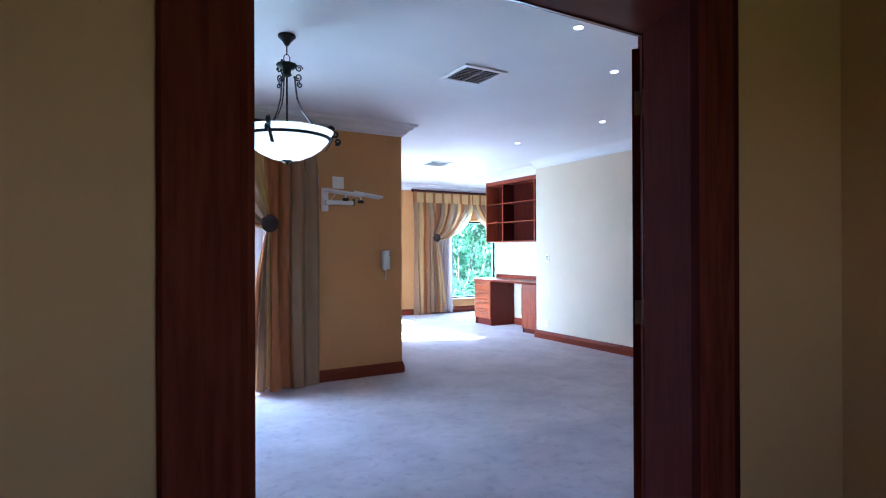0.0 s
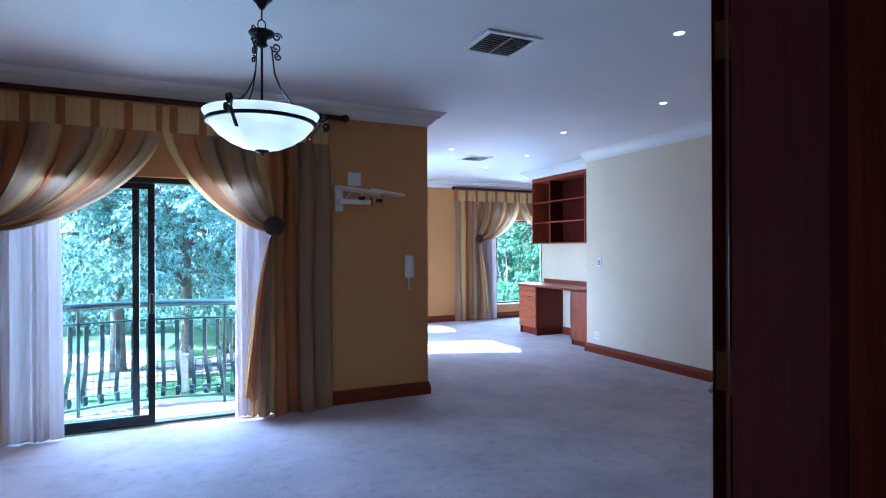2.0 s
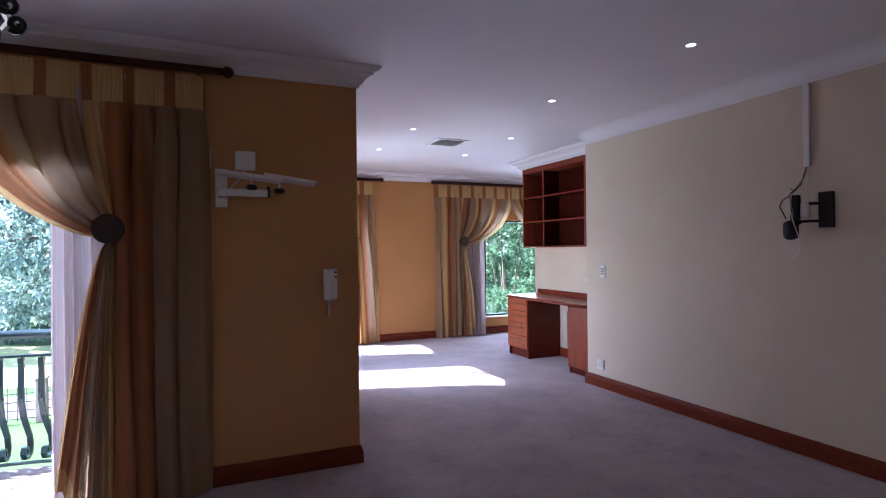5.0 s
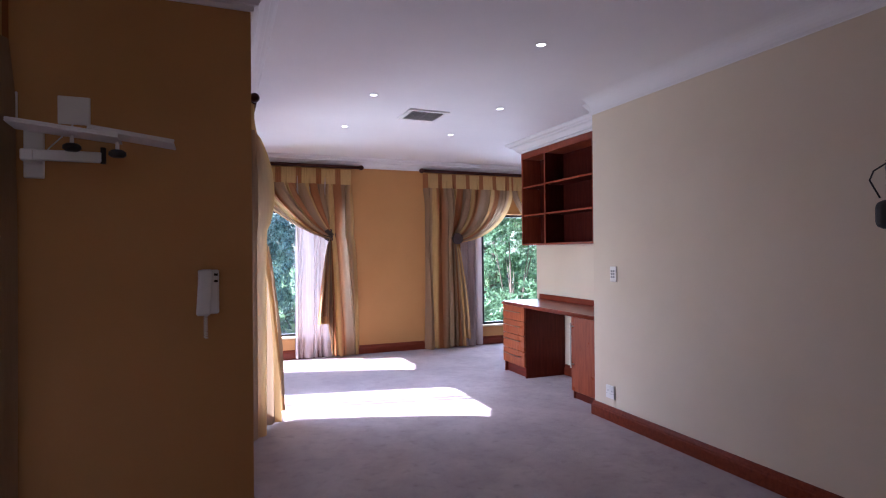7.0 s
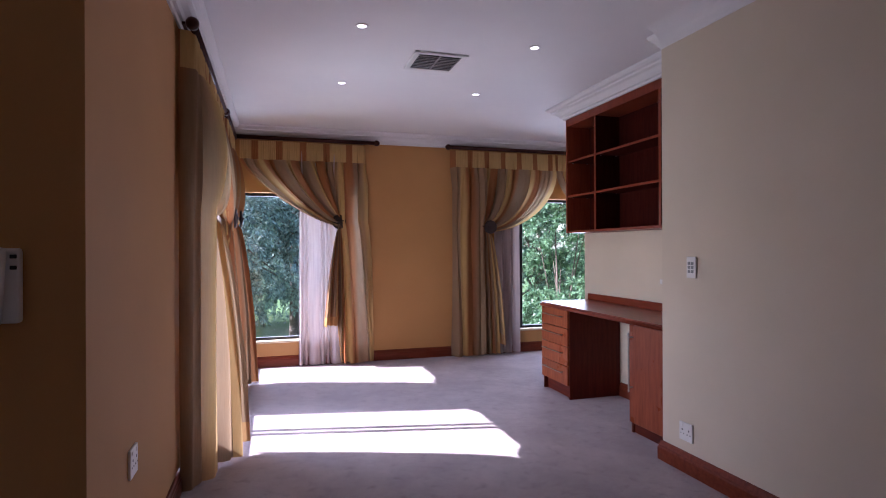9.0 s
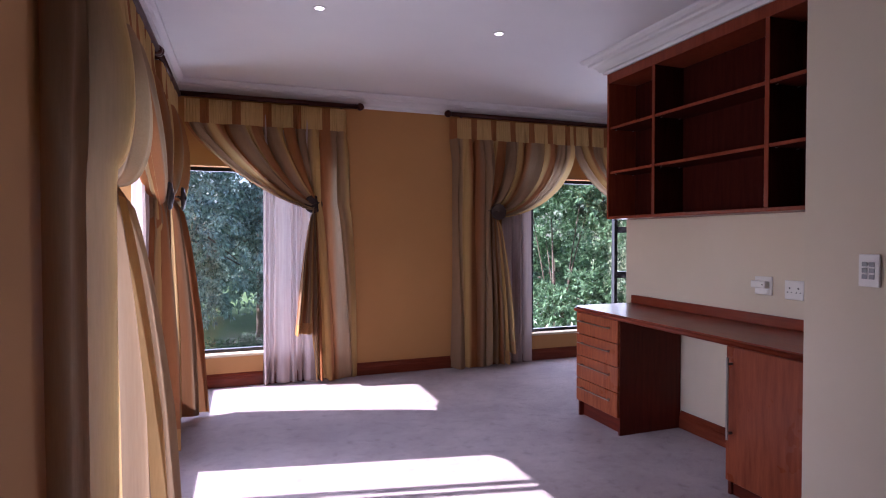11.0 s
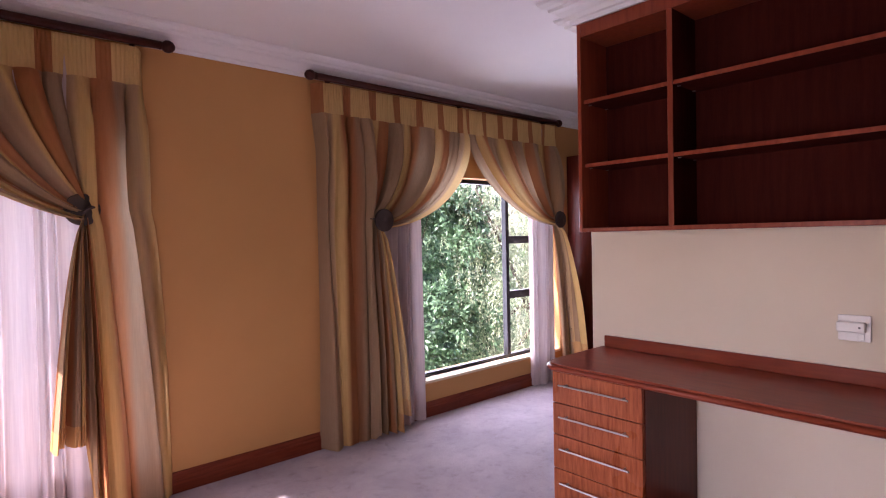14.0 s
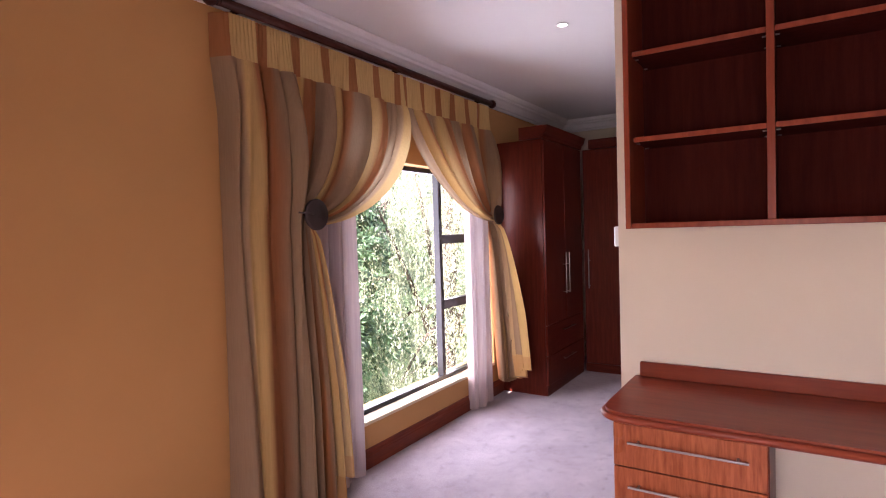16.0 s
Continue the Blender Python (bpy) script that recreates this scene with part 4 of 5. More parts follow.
# ---- small wall fixtures ----
def plate(name, label, category, m, w=0.1, h=0.1, kind="blank", group=""):
    """A wall plate in the local xz plane, its face towards -y."""
    p = thing(name, label, category, group=group)
    p.matrix_world = m
    part("plate", boxes((-w / 2, -0.010, -h / 2, w / 2, -0.0005, h / 2), bevel=0.003, seg=2), PLASTIC, p)
    if kind == "socket":
        for dx in (-0.024, 0.024):
            for ddx, dz, hr in ((0, 0.010, 0.0046), (-0.011, -0.012, 0.0034), (0.011, -0.012, 0.0034)):
                part("pin_hole", tube([(dx + ddx, -0.0105, dz), (dx + ddx, -0.0112, dz)], hr, 8), BLACK, p)
        for rx in (-0.035, 0.02):
            part("rocker", boxes((rx, -0.013, 0.028, rx + 0.015, -0.0102, 0.042), bevel=0.001), PLASTIC, p)
    if kind == "switch":
        for i in range(3):
            for j in range(2):
                part("rocker", boxes((-0.022 + j * 0.024, -0.0135, -0.03 + i * 0.022, -0.004 + j * 0.024, -0.0102, -0.014 + i * 0.022), bevel=0.001), PLASTIC_D, p)
    if kind == "isolator":
        part("adaptor", boxes((-0.050, -0.046, -0.012, 0.040, -0.0102, 0.026), bevel=0.005, seg=2), PLASTIC, p, "white plug adaptor")
        part("indicator", tube([(0.024, -0.0462, 0.008), (0.024, -0.0472, 0.008)], 0.004, 8), BLACK, p)
        part("rocker", boxes((0.012, -0.016, -0.044, 0.034, -0.0102, -0.020), bevel=0.002), PLASTIC, p)
    return p


# plates on the x = 0 wall face -x: local -y -> -x
def on_east(x, y, z):
    return pose(x, y, z, 0, 0, -90)


plate("light_switch", "white six-gang light switch on the cream wall", "switch", on_east(0, -0.246, 1.123), 0.07, 0.115, "switch")
plate("wall_socket", "white double wall socket above the baseboard", "socket", on_east(0, -0.20, 0.222), 0.10, 0.10, "socket", "wall sockets")
plate("wall_socket", "white double wall socket above the desk", "socket", on_east(0.60, 0.50, 0.965), 0.105, 0.10, "socket", "wall sockets")
plate("isolator_switch", "white isolator plate with a plugged adaptor", "switch", on_east(0.60, 0.68, 0.975), 0.105, 0.10, "isolator")
plate("blank_plate", "square white cover plate above the screen bracket", "cover plate", pose(-3.302, -1.05, 1.882), 0.112, 0.112, group="cover plates")
plate("blank_plate", "square white cover plate half behind the curtain", "cover plate", pose(-3.545, -1.05, 1.884), 0.112, 0.112, group="cover plates")
plate("wall_socket", "white wall socket on the tan return", "socket", pose(-2.63, -0.58, 0.50, 0, 0, 90), 0.10, 0.10, "socket", "wall sockets")

phone = thing("intercom", "white intercom handset with a coiled cord", "intercom", (-2.81, -1.05, 1.145))
part("base", boxes((-0.042, -0.028, -0.10, 0.042, -0.0005, 0.09), bevel=0.008, seg=2), PLASTIC, phone)
hs = boxes((-0.043, -0.060, -0.105, 0.014, -0.0285, 0.092), bevel=0.012, seg=3)
for v in hs.verts:                                     # the grip narrows towards the foot and bows away from the wall
    v.co.x += 0.012 * (v.co.z + 0.1) / 0.2 - 0.006
    v.co.y -= 0.010 * (1 - ((v.co.z + 0.005) / 0.1) ** 2) * (v.co.y < -0.045)
part("handset", hs, PLASTIC, phone, "rounded white handset")
for k in range(2):
    part("button", boxes((0.022, -0.0315, 0.064 - 0.028 * k, 0.037, -0.0282, 0.074 - 0.028 * k), bevel=0.001), BLACK, phone)
part("cord", tube([(-0.012 + 0.007 * math.cos(i * 1.1), -0.028 + 0.007 * math.sin(i * 1.1), -0.098 - i * 0.0018) for i in range(60)], 0.0028, 5), PLASTIC, phone, "coiled cord")

shelfb = thing("wall_bracket", "white swivel screen bracket on the tan wall", "bracket", (-3.435, -1.05, 1.715))
part("wall_plate", boxes((-0.033, -0.02, -0.11, 0.033, -0.0005, 0.11), bevel=0.003), PLASTIC, shelfb)
part("arm", boxes((0.02, -0.12, -0.052, 0.245, -0.09, -0.012), bevel=0.004), PLASTIC, shelfb, "square white arm")
part("pivot", boxes((-0.02, -0.115, -0.055, 0.03, -0.019, -0.010), bevel=0.006, seg=2), PLASTIC, shelfb)
part("joint", tube([(0.25, -0.105, -0.055), (0.25, -0.105, 0.008)], 0.010, 10), BLACK, shelfb, "black joint")
for kx, kz in ((0.155, -0.004), (0.305, -0.020)):
    part("knob", lathe([(0, 0.014), (0.020, 0.014), (0.030, 0.006), (0.031, -0.006), (0.022, -0.014), (0, -0.014)], 20, (kx, -0.15, kz)), BLACK, shelfb, "black clamp knob", True)
    part("stud", tube([(kx, -0.15, kz + 0.012), (kx, -0.15, kz + 0.045)], 0.007, 8), PLASTIC, shelfb)
for x0, x1, z0, tilt in ((-0.045, 0.31, 0.052, 6.0), (0.205, 0.50, 0.075, 7.5)):
    tray = part("tray", boxes((x0, -0.22, z0, x1, -0.10, z0 + 0.007), (x0, -0.22, z0 + 0.0072, x1, -0.214, z0 + 0.017), bevel=0.0015), PLASTIC, shelfb, "thin white tray")
    tray.rotation_euler = (radians(-3), radians(tilt), 0)
part("lead", tube([(0.13, -0.01, 0.11), (0.11, -0.03, 0.07), (0.06, -0.04, 0.01), (0.01, -0.03, -0.05)], 0.003, 5), PLASTIC, shelfb, "thin white lead")

cond = thing("cable_conduit", "white plastic cable conduit down the cream wall", "conduit", (0, -2.215, 1.85))
part("channel", boxes((-0.022, -0.02, 0, -0.0005, 0.02, 0.53), bevel=0.003), PLASTIC, cond)
for mat, pts in ((PLASTIC_D, [(-0.01, 0, 0), (-0.03, 0.01, -0.07), (-0.08, 0.045, -0.15), (-0.105, 0.055, -0.20), (-0.11, 0.03, -0.30), (-0.11, 0.045, -0.38)]),
                 (BLACK, [(-0.012, 0.004, 0), (-0.03, 0.03, -0.11), (-0.09, 0.06, -0.18), (-0.11, 0.10, -0.21), (-0.12, 0.11, -0.25), (-0.11, 0.075, -0.33)]),
                 (PLASTIC, [(-0.01, -0.004, 0), (-0.02, 0.0, -0.10), (-0.02, 0.0, -0.20), (-0.03, -0.02, -0.27), (-0.06, -0.02, -0.31), (-0.09, 0.0, -0.34)]),
                 (PLASTIC, [(-0.10, 0.045, -0.17), (-0.125, 0.04, -0.27), (-0.125, 0.02, -0.35), (-0.11, -0.005, -0.45), (-0.10, -0.005, -0.52), (-0.09, 0.02, -0.57), (-0.08, 0.055, -0.60)]),
                 (BLACK, [(-0.10, 0.055, -0.17), (-0.11, 0.02, -0.15), (-0.10, 0.05, -0.14)])):
    part("cable", tube(pts, 0.0038, 6), mat, cond, "loose cable", True)
arm = thing("screen_arm", "black folding wall arm for a missing screen", "bracket", (0, -2.33, 1.57))
part("wall_plate", boxes((-0.022, -0.045, -0.11, -0.0005, 0.045, 0.11), bevel=0.003), BLACK, arm)
part("link", tube([(-0.02, 0.0, 0.04), (-0.07, 0.07, 0.04), (-0.06, 0.135, 0.04)], 0.009, 8), BLACK, arm)
part("link", tube([(-0.02, 0.0, -0.07), (-0.07, 0.07, -0.07), (-0.06, 0.135, -0.07)], 0.009, 8), BLACK, arm)
part("head_plate", boxes((-0.10, 0.125, -0.09, -0.06, 0.175, 0.10), bevel=0.006, seg=2), BLACK, arm)
part("power_brick", boxes((-0.145, 0.128, -0.185, -0.055, 0.205, -0.06), bevel=0.034, seg=4), BLACK, arm, "black speaker-like box")
part("junction_box", boxes((-0.09, 0.065, -0.05, -0.05, 0.118, 0.05), bevel=0.014, seg=3), PLASTIC, arm, "white cable box")

ebox = thing("cable_box", "small white box on the wall end", "cable box", (0.69, 1.84, 1.33))
part("case", boxes((-0.05, 0.0005, -0.04, 0.05, 0.03, 0.045), bevel=0.004), PLASTIC, ebox)


# ---- balcony ----
GROUND = -3.1
BZ = -0.15
BC, BR = (-4.85, -1.42), 1.55
def fan(cx, cy, r, n=28):
    b = bmesh.new()
    a0 = math.asin((-0.8 - cy) / r)
    pts = [(cx + r * math.cos(a0 + (math.pi - 2 * a0) * i / n), cy + r * math.sin(a0 + (math.pi - 2 * a0) * i / n)) for i in range(n + 1)]
    top = [b.verts.new((x, y, BZ)) for x, y in pts]
    bot = [b.verts.new((x, y, BZ - 0.2)) for x, y in pts]
    b.faces.new(top)
    b.faces.new(bot[::-1])
    for i in range(len(pts)):
        j = (i + 1) % len(pts)
        b.faces.new((top[j], top[i], bot[i], bot[j]))
    return b
STONE = plain("pale_balcony_tile", (0.62, 0.57, 0.5), 0.6)
GROUT = plain("grey_tile_grout", (0.24, 0.22, 0.20), 0.9)
balcony = structure("balcony_slab", fan(BC[0], BC[1], BR + 0.12), GROUT, "pale tiled curved balcony floor", "balcony")
for i in range(9):                                    # square tiles, those at the rim cut to the curve
    for j in range(6):
        x0, y0 = BC[0] - 1.8 + 0.4 * i, -0.77 + 0.4 * j
        if math.hypot(x0 + 0.2 - BC[0], y0 + 0.2 - BC[1]) > BR + 0.02:
            continue
        foot = []
        for x, y in ((x0, y0), (x0 + 0.393, y0), (x0 + 0.393, y0 + 0.393), (x0, y0 + 0.393)):
            k = min(1.0, (BR + 0.115) / math.hypot(x - BC[0], y - BC[1]))
            foot.append((BC[0] + (x - BC[0]) * k, BC[1] + (y - BC[1]) * k))
        tb = bmesh.new()
        lo, hi = ([tb.verts.new((x, y, z)) for x, y in foot] for z in (BZ + 0.0005, BZ + 0.008))
        tb.faces.new(hi)
        for k in range(4):
            tb.faces.new((lo[k], lo[(k + 1) % 4], hi[(k + 1) % 4], hi[k]))
        part("tile", tb, STONE, balcony)
structure("balcony_step", boxes((-5.95, -0.98, -0.2, -4.02, -0.78, -0.001)), STONE, "pale stone threshold of the balcony door", "threshold")
rail = thing("balcony_railing", "curved dark wrought iron balcony railing with bellied bars", "railing", (BC[0], -0.8, BZ))
def arc(r, z, n=40):
    a0 = math.asin((-0.8 - BC[1]) / r)
    return [(r * math.cos(a0 + (math.pi - 2 * a0) * i / n), BC[1] + 0.8 + r * math.sin(a0 + (math.pi - 2 * a0) * i / n), z - BZ) for i in range(n + 1)]
part("handrail", tube(arc(BR, 0.80), 0.032, 10), RAILPAINT, rail, "round handrail", True)
part("upper_rail", tube(arc(BR, 0.655), 0.02, 6, flat=(0.035, 0.014)), RAILPAINT, rail)
part("lower_rail", tube(arc(BR, -0.075), 0.02, 6, flat=(0.035, 0.014)), RAILPAINT, rail)
bar_pts = [Vector(q) for q in ((0, 0, 0.64), (0.004, 0, 0.55), (0, 0, 0.44), (0.002, 0, 0.34), (0.03, 0, 0.24), (0.085, 0, 0.15), (0.135, 0, 0.07), (0.15, 0, 0.0), (0.135, 0, -0.05), (0.09, 0, -0.072), (0.045, 0, -0.06),
                                       (0.026, 0, -0.025), (0.04, 0, 0.008), (0.07, 0, 0.008), (0.08, 0, -0.018), (0.062, 0, -0.032))]
bb = tube(bar_pts, 0.008, 6, flat=(0.034, 0.018))
tube(spiral((0.022, 0, 0.62), (1, 0, 0), (0, 0, 1), 0.024, 1.3), 0.008, 5, bb)
tube([(0, 0, 0.40), (0, 0, 0.385), (0, 0, 0.365), (0, 0, 0.345), (0, 0, 0.33)], [0.011, 0.018, 0.024, 0.018, 0.011], 8, bb)
bar0 = None
a0 = math.asin((-0.8 - BC[1]) / BR)
nb = 30
for i in range(nb):
    a = a0 + (math.pi - 2 * a0) * (i + 0.5) / nb
    m = pose(BR * math.cos(a), BC[1] + 0.8 + BR * math.sin(a), -BZ, 0, 0, math.degrees(a))
    if bar0 is None:
        bar0 = part("baluster", bb, RAILPAINT, rail)
        bar0.matrix_local = m
    else:
        o = new("baluster", bar0.data)
        o.parent = rail
        o.matrix_local = m
for i in (0, nb // 3, 2 * nb // 3, nb):
    a = a0 + (math.pi - 2 * a0) * i / nb
    part("post", tube([(BR * math.cos(a), BC[1] + 0.8 + BR * math.sin(a), 0), (BR * math.cos(a), BC[1] + 0.8 + BR * math.sin(a), 0.8 - BZ)], 0.014, 8), RAILPAINT, rail)

# ---- garden ----
def grass_mat():
    m = Mat("mown_lawn", 0.9)
    v = m.coords()
    c = m.ramp(m.noise(0.35, 5, v), [(0.3, (0.055, 0.12, 0.03)), (0.7, (0.11, 0.20, 0.05))])
    c = m.mix(0.5, c, m.ramp(m.noise(30, 3, v), [(0.3, (0.5, 0.5, 0.5)), (0.7, (1, 1, 1))]), "MULTIPLY")
    return m.color(c).bump(m.noise(40, 2, v), 0.5, 0.03).m
LAWN = grass_mat()
# sun glare on the lawn, put into a pale grass colour
SUN_GRASS = plain("sunlit_grass_tint", (0.42, 0.47, 0.22), 0.9, 0, 0.25)
BARK = plain("grey_brown_bark", (0.12, 0.09, 0.07), 0.9, 0, 0.35)
structure("ground", boxes((-900, -900, GROUND - 0.5, 900, 900, GROUND)), LAWN, "green lawn reaching far off", "lawn")
structure("lawn_strip", sweep([(0, GROUND + 0.004), (-9.5, GROUND + 0.004), (-9.5, GROUND - 0.1), (0, GROUND - 0.1)], [(-36, 28.5), (-14, 28.8), (-4.5, 27.0)]), SUN_GRASS, "lawn strip tinted pale for strong sun", "lawn")
SOIL = plain("grey_brown_garden_soil", (0.13, 0.11, 0.10), 0.95, 0, 0.35)
structure("garden_bed", sweep([(1.5, GROUND + 0.012), (-1.5, GROUND + 0.012), (-1.5, GROUND - 0.1), (1.5, GROUND - 0.1)], [(-16, 14.4), (-8, 15.4), (-4.5, 17.0), (0, 19.8), (8, 22.5)]), SOIL, "bare grey-brown garden bed behind the fence", "garden bed")
LEAF_B = leaves("blue_green_leaves", (0.05, 0.095, 0.08), (0.31, 0.42, 0.36))
LEAF_G = leaves("glossy_green_leaves", (0.03, 0.075, 0.04), (0.19, 0.33, 0.18), 0.3)
LEAF_W = leaves("pale_weeping_leaves", (0.19, 0.23, 0.13), (0.60, 0.68, 0.46), 0.5)


def tree(label, x, y, h, spread, n, leaf, mat, seed, low=0.25, trunk_r=0.16, weeping=0.0, clumps=46, base=GROUND):
    """A tree: tapered trunk, limbs, and a crown of many small leaves gathered in clumps."""
    rng = np.random.default_rng(seed)
    t = thing("tree", label, "tree", (x, y, base), "garden trees")
    r2 = random.Random(seed)
    b = bmesh.new()
    lean = Vector((r2.uniform(-0.4, 0.4), r2.uniform(-0.4, 0.4), 0))
    trunk = [Vector((0, 0, -0.1)), Vector((0, 0, h * 0.12)) + lean * 0.3, Vector((0, 0, h * 0.3)) + lean * 0.8, Vector((0, 0, h * 0.55)) + lean, Vector((0, 0, h * 0.85)) + lean * 1.2]
    tube(trunk, [trunk_r * k for k in (1.25, 1, 0.8, 0.5, 0.15)], 9, b)
    cents = []
    for i in range(clumps):
        a = r2.uniform(0, 6.283)
        zz = low + (1 - low) * r2.random() ** 0.9
        rr = spread * math.sqrt(max(0.05, 1 - abs((zz - low) / (1 - low) * 1.7 - 0.7) ** 2.2)) * (0.45 + 0.55 * math.sqrt(r2.random()))
        cents.append(Vector((rr * math.cos(a), rr * math.sin(a), zz * h)))
    for c in cents[:14]:
        s0 = trunk[2].lerp(trunk[3], r2.random())
        mid = s0.lerp(c, 0.5) + Vector((0, 0, 0.15))
        tube([s0, mid, c], [trunk_r * 0.4, trunk_r * 0.22, trunk_r * 0.06], 6, b)
    part("trunk", b, BARK, t, "grey-brown trunk and limbs", True)
    cs = np.array([tuple(c) for c in cents])
    size = spread * rng.uniform(0.15, 0.31, clumps)
    if weeping:                                            # long hanging strands with fine leaflets
        ns = n // 75
        top = cs[rng.integers(0, clumps, ns)] + rng.normal(size=(ns, 3)) * np.array([0.28, 0.28, 0.45])
        slen = rng.uniform(0.6, 2.8, ns) * weeping
        sway = rng.normal(size=(ns, 2)) * 0.14
        sid = rng.integers(0, ns, n)
        along = rng.random(n)
        p = top[sid] + rng.normal(size=(n, 3)) * 0.02
        p[:, 2] -= along * slen[sid]
        p[:, :2] += sway[sid] * along[:, None]
        d = rng.normal(size=(n, 3))
        d[:, 2] -= 2.0
        face = rng.normal(size=(n, 3))
    else:                                                  # sprays of leaves on the skin of each bough, with gaps between
        nt = n // 26
        bough = rng.integers(0, clumps, nt)
        out = rng.normal(size=(nt, 3))
        out /= np.linalg.norm(out, axis=1)[:, None]
        core = np.array([0, 0, h * (low + 1) / 2])
        away = cs[bough] - core
        away /= np.linalg.norm(away, axis=1)[:, None] + 1e-6
        out = out + away * 0.7 + np.array([0, 0, 0.25])
        out /= np.linalg.norm(out, axis=1)[:, None]
        root = cs[bough] + out * (size[bough] * rng.uniform(0.55, 1.1, nt))[:, None] * np.array([1, 1, 0.75])
        tid = rng.integers(0, nt, n)
        along = rng.random(n)
        axis = out[tid] + np.array([0, 0, -0.35])
        side = rng.normal(size=(n, 3))
        p = root[tid] + axis * (along * leaf * 2.2)[:, None] + side * leaf * 0.18
        d = axis * 0.7 + side * 0.6 + np.array([0, 0, -0.45])
        face = out[tid] * 0.8 + np.array([0, 0, 0.9]) + rng.normal(size=(n, 3)) * 0.45
    p[:, 2] = np.maximum(p[:, 2], 0.05)
    d /= np.linalg.norm(d, axis=1)[:, None]
    e = np.cross(d, face)
    e /= np.linalg.norm(e, axis=1)[:, None] + 1e-6
    ln = leaf * rng.uniform(0.65, 1.3, n)[:, None]
    wd = ln * (0.13 if weeping else 0.21)
    v = np.stack([p, p + d * ln * 0.42 + e * wd, p + d * ln, p + d * ln * 0.42 - e * wd], 1).reshape(-1, 3)
    me = bpy.data.meshes.new("crown")
    me.vertices.add(4 * n)
    me.vertices.foreach_set("co", v.astype(np.float32).ravel())
    me.loops.add(4 * n)
    me.loops.foreach_set("vertex_index", np.arange(4 * n, dtype=np.int32))
    me.polygons.add(n)
    me.polygons.foreach_set("loop_start", np.arange(0, 4 * n, 4, dtype=np.int32))
    me.update()
    me.materials.append(mat)
    cr = new("crown", me)
    cr.parent = t
    return t


tree("large blue-green broadleaf tree beyond the balcony", -6.9, 17.7, 11.5, 4.2, 80000, 0.15, LEAF_B, 11, 0.24, 0.24, clumps=110)
tree("large blue-green broadleaf tree on the lawn", -4.6, 15.6, 10.0, 3.4, 70000, 0.13, LEAF_B, 12, 0.27, 0.20, clumps=100)
tree("tall tree behind the garden path", -14.5, 27.5, 9.5, 4.0, 50000, 0.16, LEAF_B, 13, 0.24, 0.22, clumps=80)
tree("tall tree behind the garden path", -6.5, 32, 11, 5.0, 30000, 0.26, LEAF_B, 14, 0.10, 0.25, clumps=70)
tree("tall tree behind the garden path", -15, 31, 11, 5.5, 30000, 0.26, LEAF_B, 15, 0.1, 0.25, clumps=70)
tree("tall tree at the garden edge", 4.5, 31, 12, 6.0, 30000, 0.26, LEAF_B, 16, 0.1, 0.25, clumps=70)
tree("blue-green tree before the corner window", -1.4, 22.6, 12.0, 4.6, 80000, 0.17, LEAF_B, 17, 0.21, 0.20, clumps=110)
tree("dense glossy green tree by the window", 3.5, 7.1, 5.5, 1.4, 80000, 0.085, LEAF_G, 18, 0.06, 0.06, clumps=90)
tree("dense glossy green tree by the window", 4.9, 11.4, 7.8, 2.8, 110000, 0.105, LEAF_G, 19, 0.05, 0.10, clumps=120)
tree("pale weeping tree by the window", 5.0, 5.53, 6.8, 1.35, 160000, 0.04, LEAF_W, 20, 0.3, 0.15, 1.0)
tree("dense tree at the garden edge", 10.5, 12.0, 9.5, 4.0, 40000, 0.2, LEAF_G, 21, 0.06, 0.2, clumps=80)


def shrub(x, y, h, r, n, mat, seed):
    t = tree("low garden shrub on the lawn", x, y, h, r, n, 0.10, mat, seed, 0.05, 0.03, clumps=14)
    t.name = "shrub"
    return tagged(t, "low leafy garden shrub", "shrub", "garden shrubs")


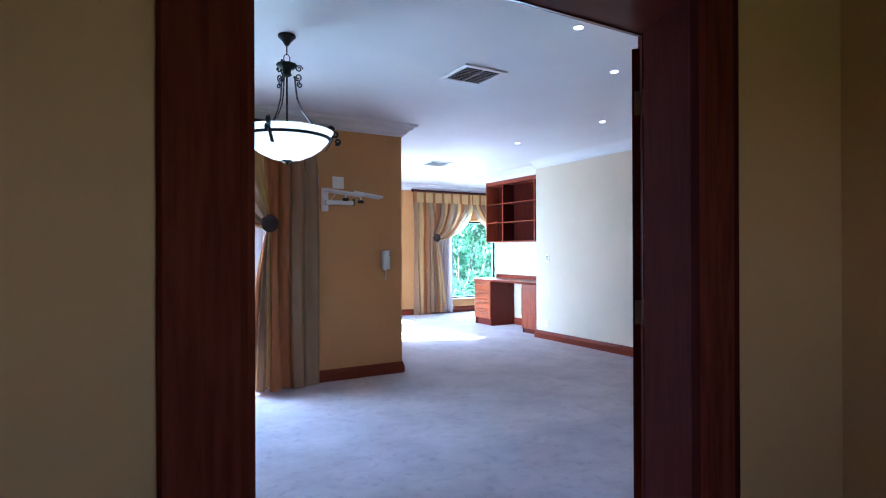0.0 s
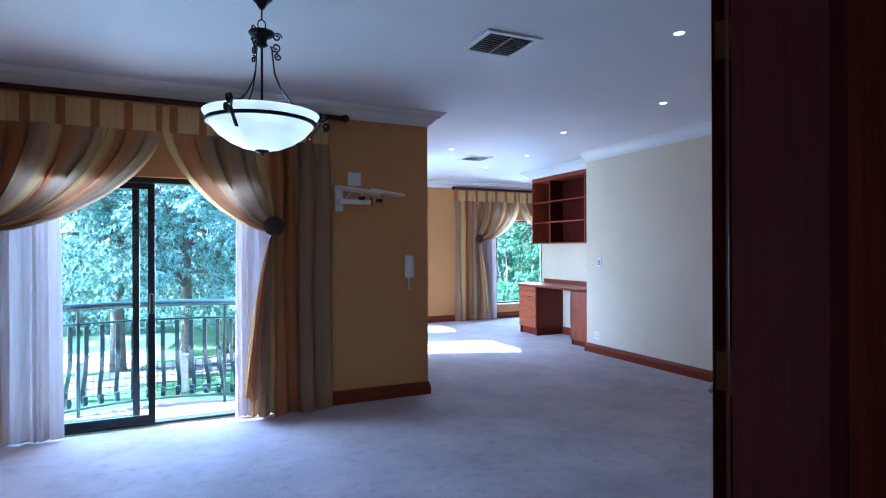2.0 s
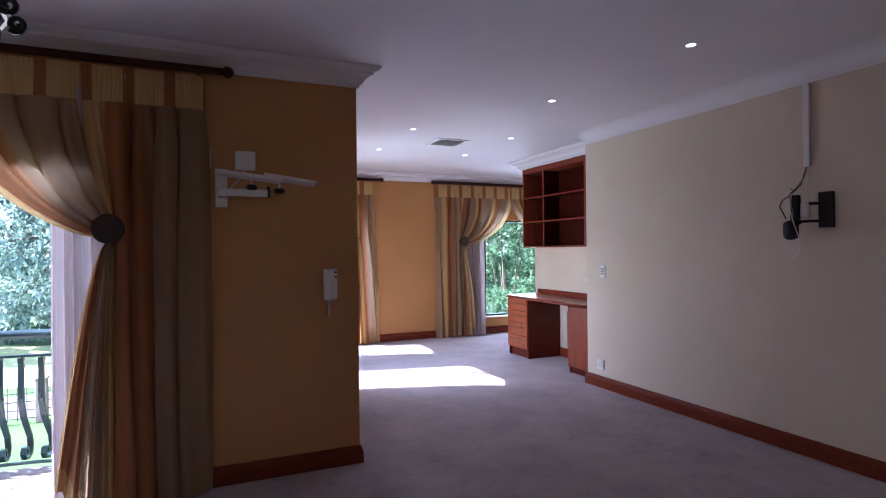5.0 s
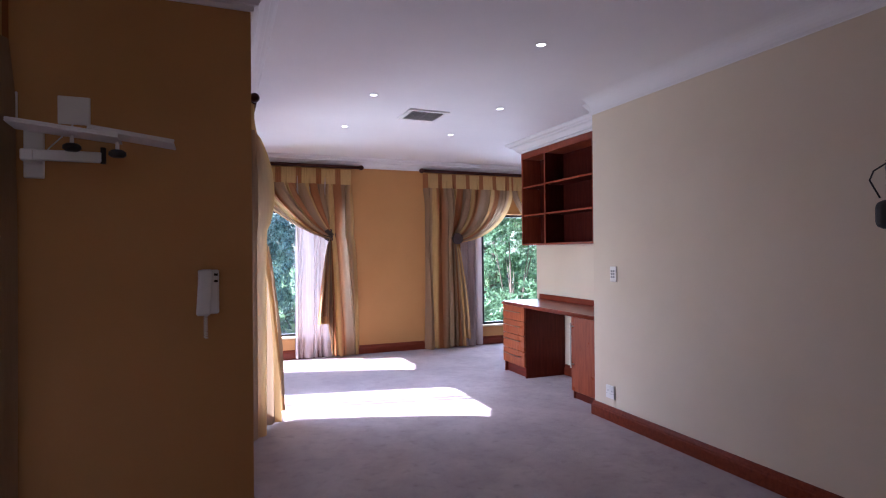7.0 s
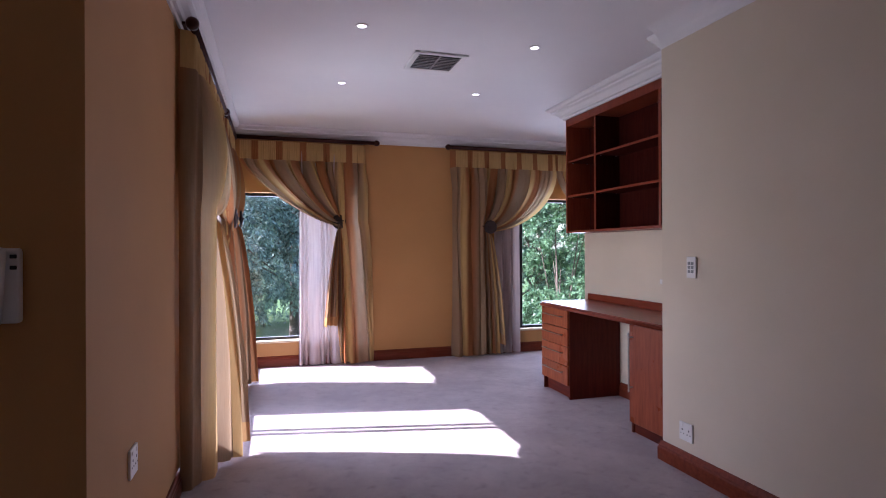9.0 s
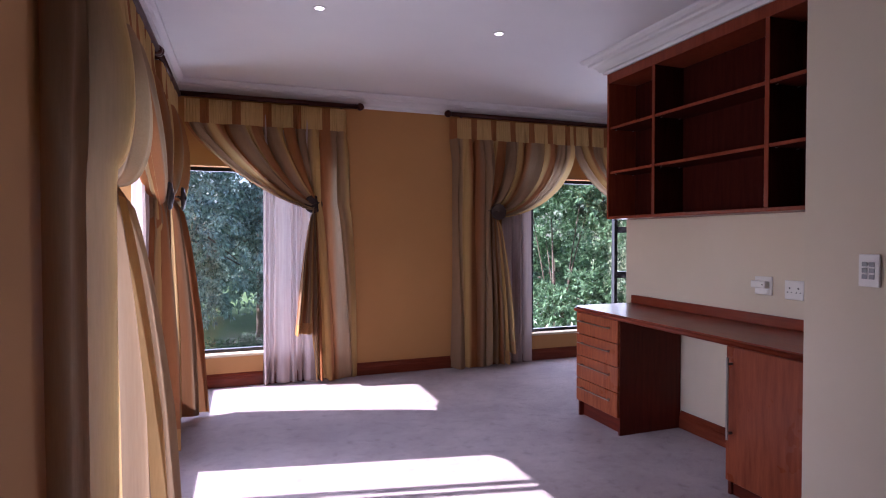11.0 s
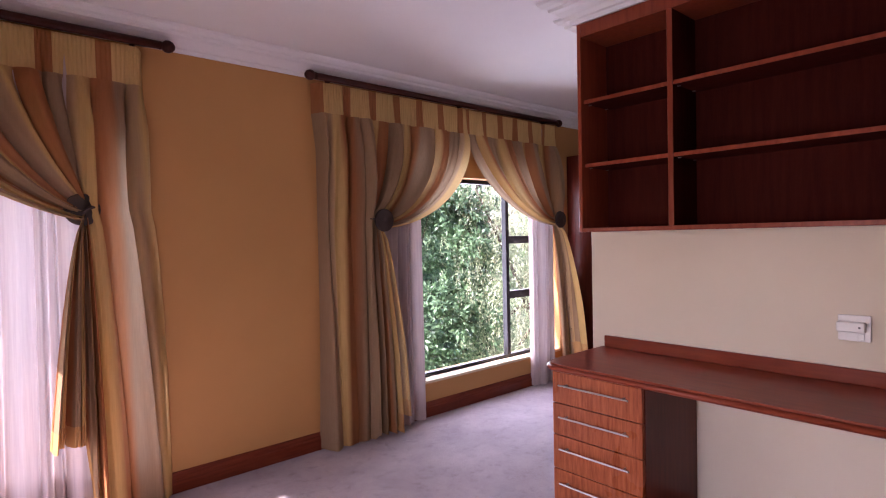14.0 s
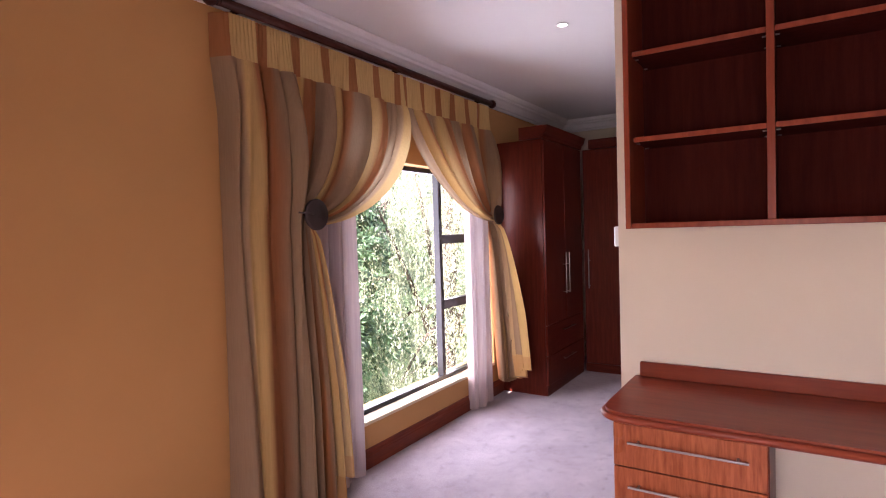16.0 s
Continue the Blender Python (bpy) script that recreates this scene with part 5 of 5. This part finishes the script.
for i, (x, y, h, r) in enumerate(((-6.5, 30.0, 1.8, 2.0), (-2.8, 29.8, 1.8, 2.0), (-10.5, 30, 1.8, 2.0), (1.0, 29.5, 1.9, 2.0), (-3.0, 20.0, 0.55, 0.5), (-1.9, 20.9, 0.5, 0.5), (-0.9, 21.3, 0.55, 0.5), (0.2, 22.0, 0.5, 0.5))):
    shrub(x, y, h, r, 3500, LEAF_G if i > 3 else LEAF_B, 40 + i)

for i in range(9):
    rr = random.Random(90 + i)
    rb = bmesh.new()
    bmesh.ops.create_icosphere(rb, subdivisions=2, radius=0.28)
    for v in rb.verts:
        v.co *= 1 + 0.25 * noise.noise(v.co * 4 + Vector((i * 3.1, 0, 0)))
        v.co.z *= 0.6
    rock = tagged(obj("rock", rb, plain("grey_garden_stone", (0.36, 0.32, 0.28), 0.9, 0, 0.3), smooth=True), "rough grey stone edging the garden bed", "rock", "garden rocks")
    rock.location = (-4.0 + i * 0.55, 17.6 + i * 0.34 + rr.uniform(-0.3, 0.3), GROUND + 0.1)
fence = thing("garden_fence", "low dark wire fence with stone pillars across the lawn", "fence", (-4.8, 13.4, GROUND))
def pebbles():
    m = Mat("pebble_stone", 0.85)
    v = m.n("TexVoronoi", Scale=16.0)
    m.l(m.coords(), v.inputs["Vector"])
    m.color(m.mix(0.8, m.ramp(v.outputs["Color"], [(0.15, (0.20, 0.10, 0.08)), (0.5, (0.42, 0.30, 0.26)), (0.85, (0.62, 0.56, 0.52))]), (0.40, 0.28, 0.24)))
    return m.bump(v.outputs["Distance"], 0.9, 0.03).m
PEBBLE = pebbles()
POSTS = [-10.7 + 2.7 * k for k in range(8)]
for x in POSTS:
    part("pillar", boxes((x - 0.13, -0.13, 0, x + 0.13, 0.13, 1.12), (x - 0.155, -0.155, 1.12, x + 0.155, 0.155, 1.18), bevel=0.02), PEBBLE, fence, "pebble-clad pillar")
wires = bmesh.new()
for z in (0.12, 0.34, 0.56, 0.78, 1.0):
    tube([(POSTS[0], 0, z), (POSTS[-1], 0, z)], 0.010, 4, wires)
for i in range(91):
    tube([(POSTS[0] + i * 0.21, 0, 0.05), (POSTS[0] + i * 0.21, 0, 1.0)], 0.008, 4, wires)
part("mesh_wire", wires, RAILPAINT, fence, "dark square wire mesh")
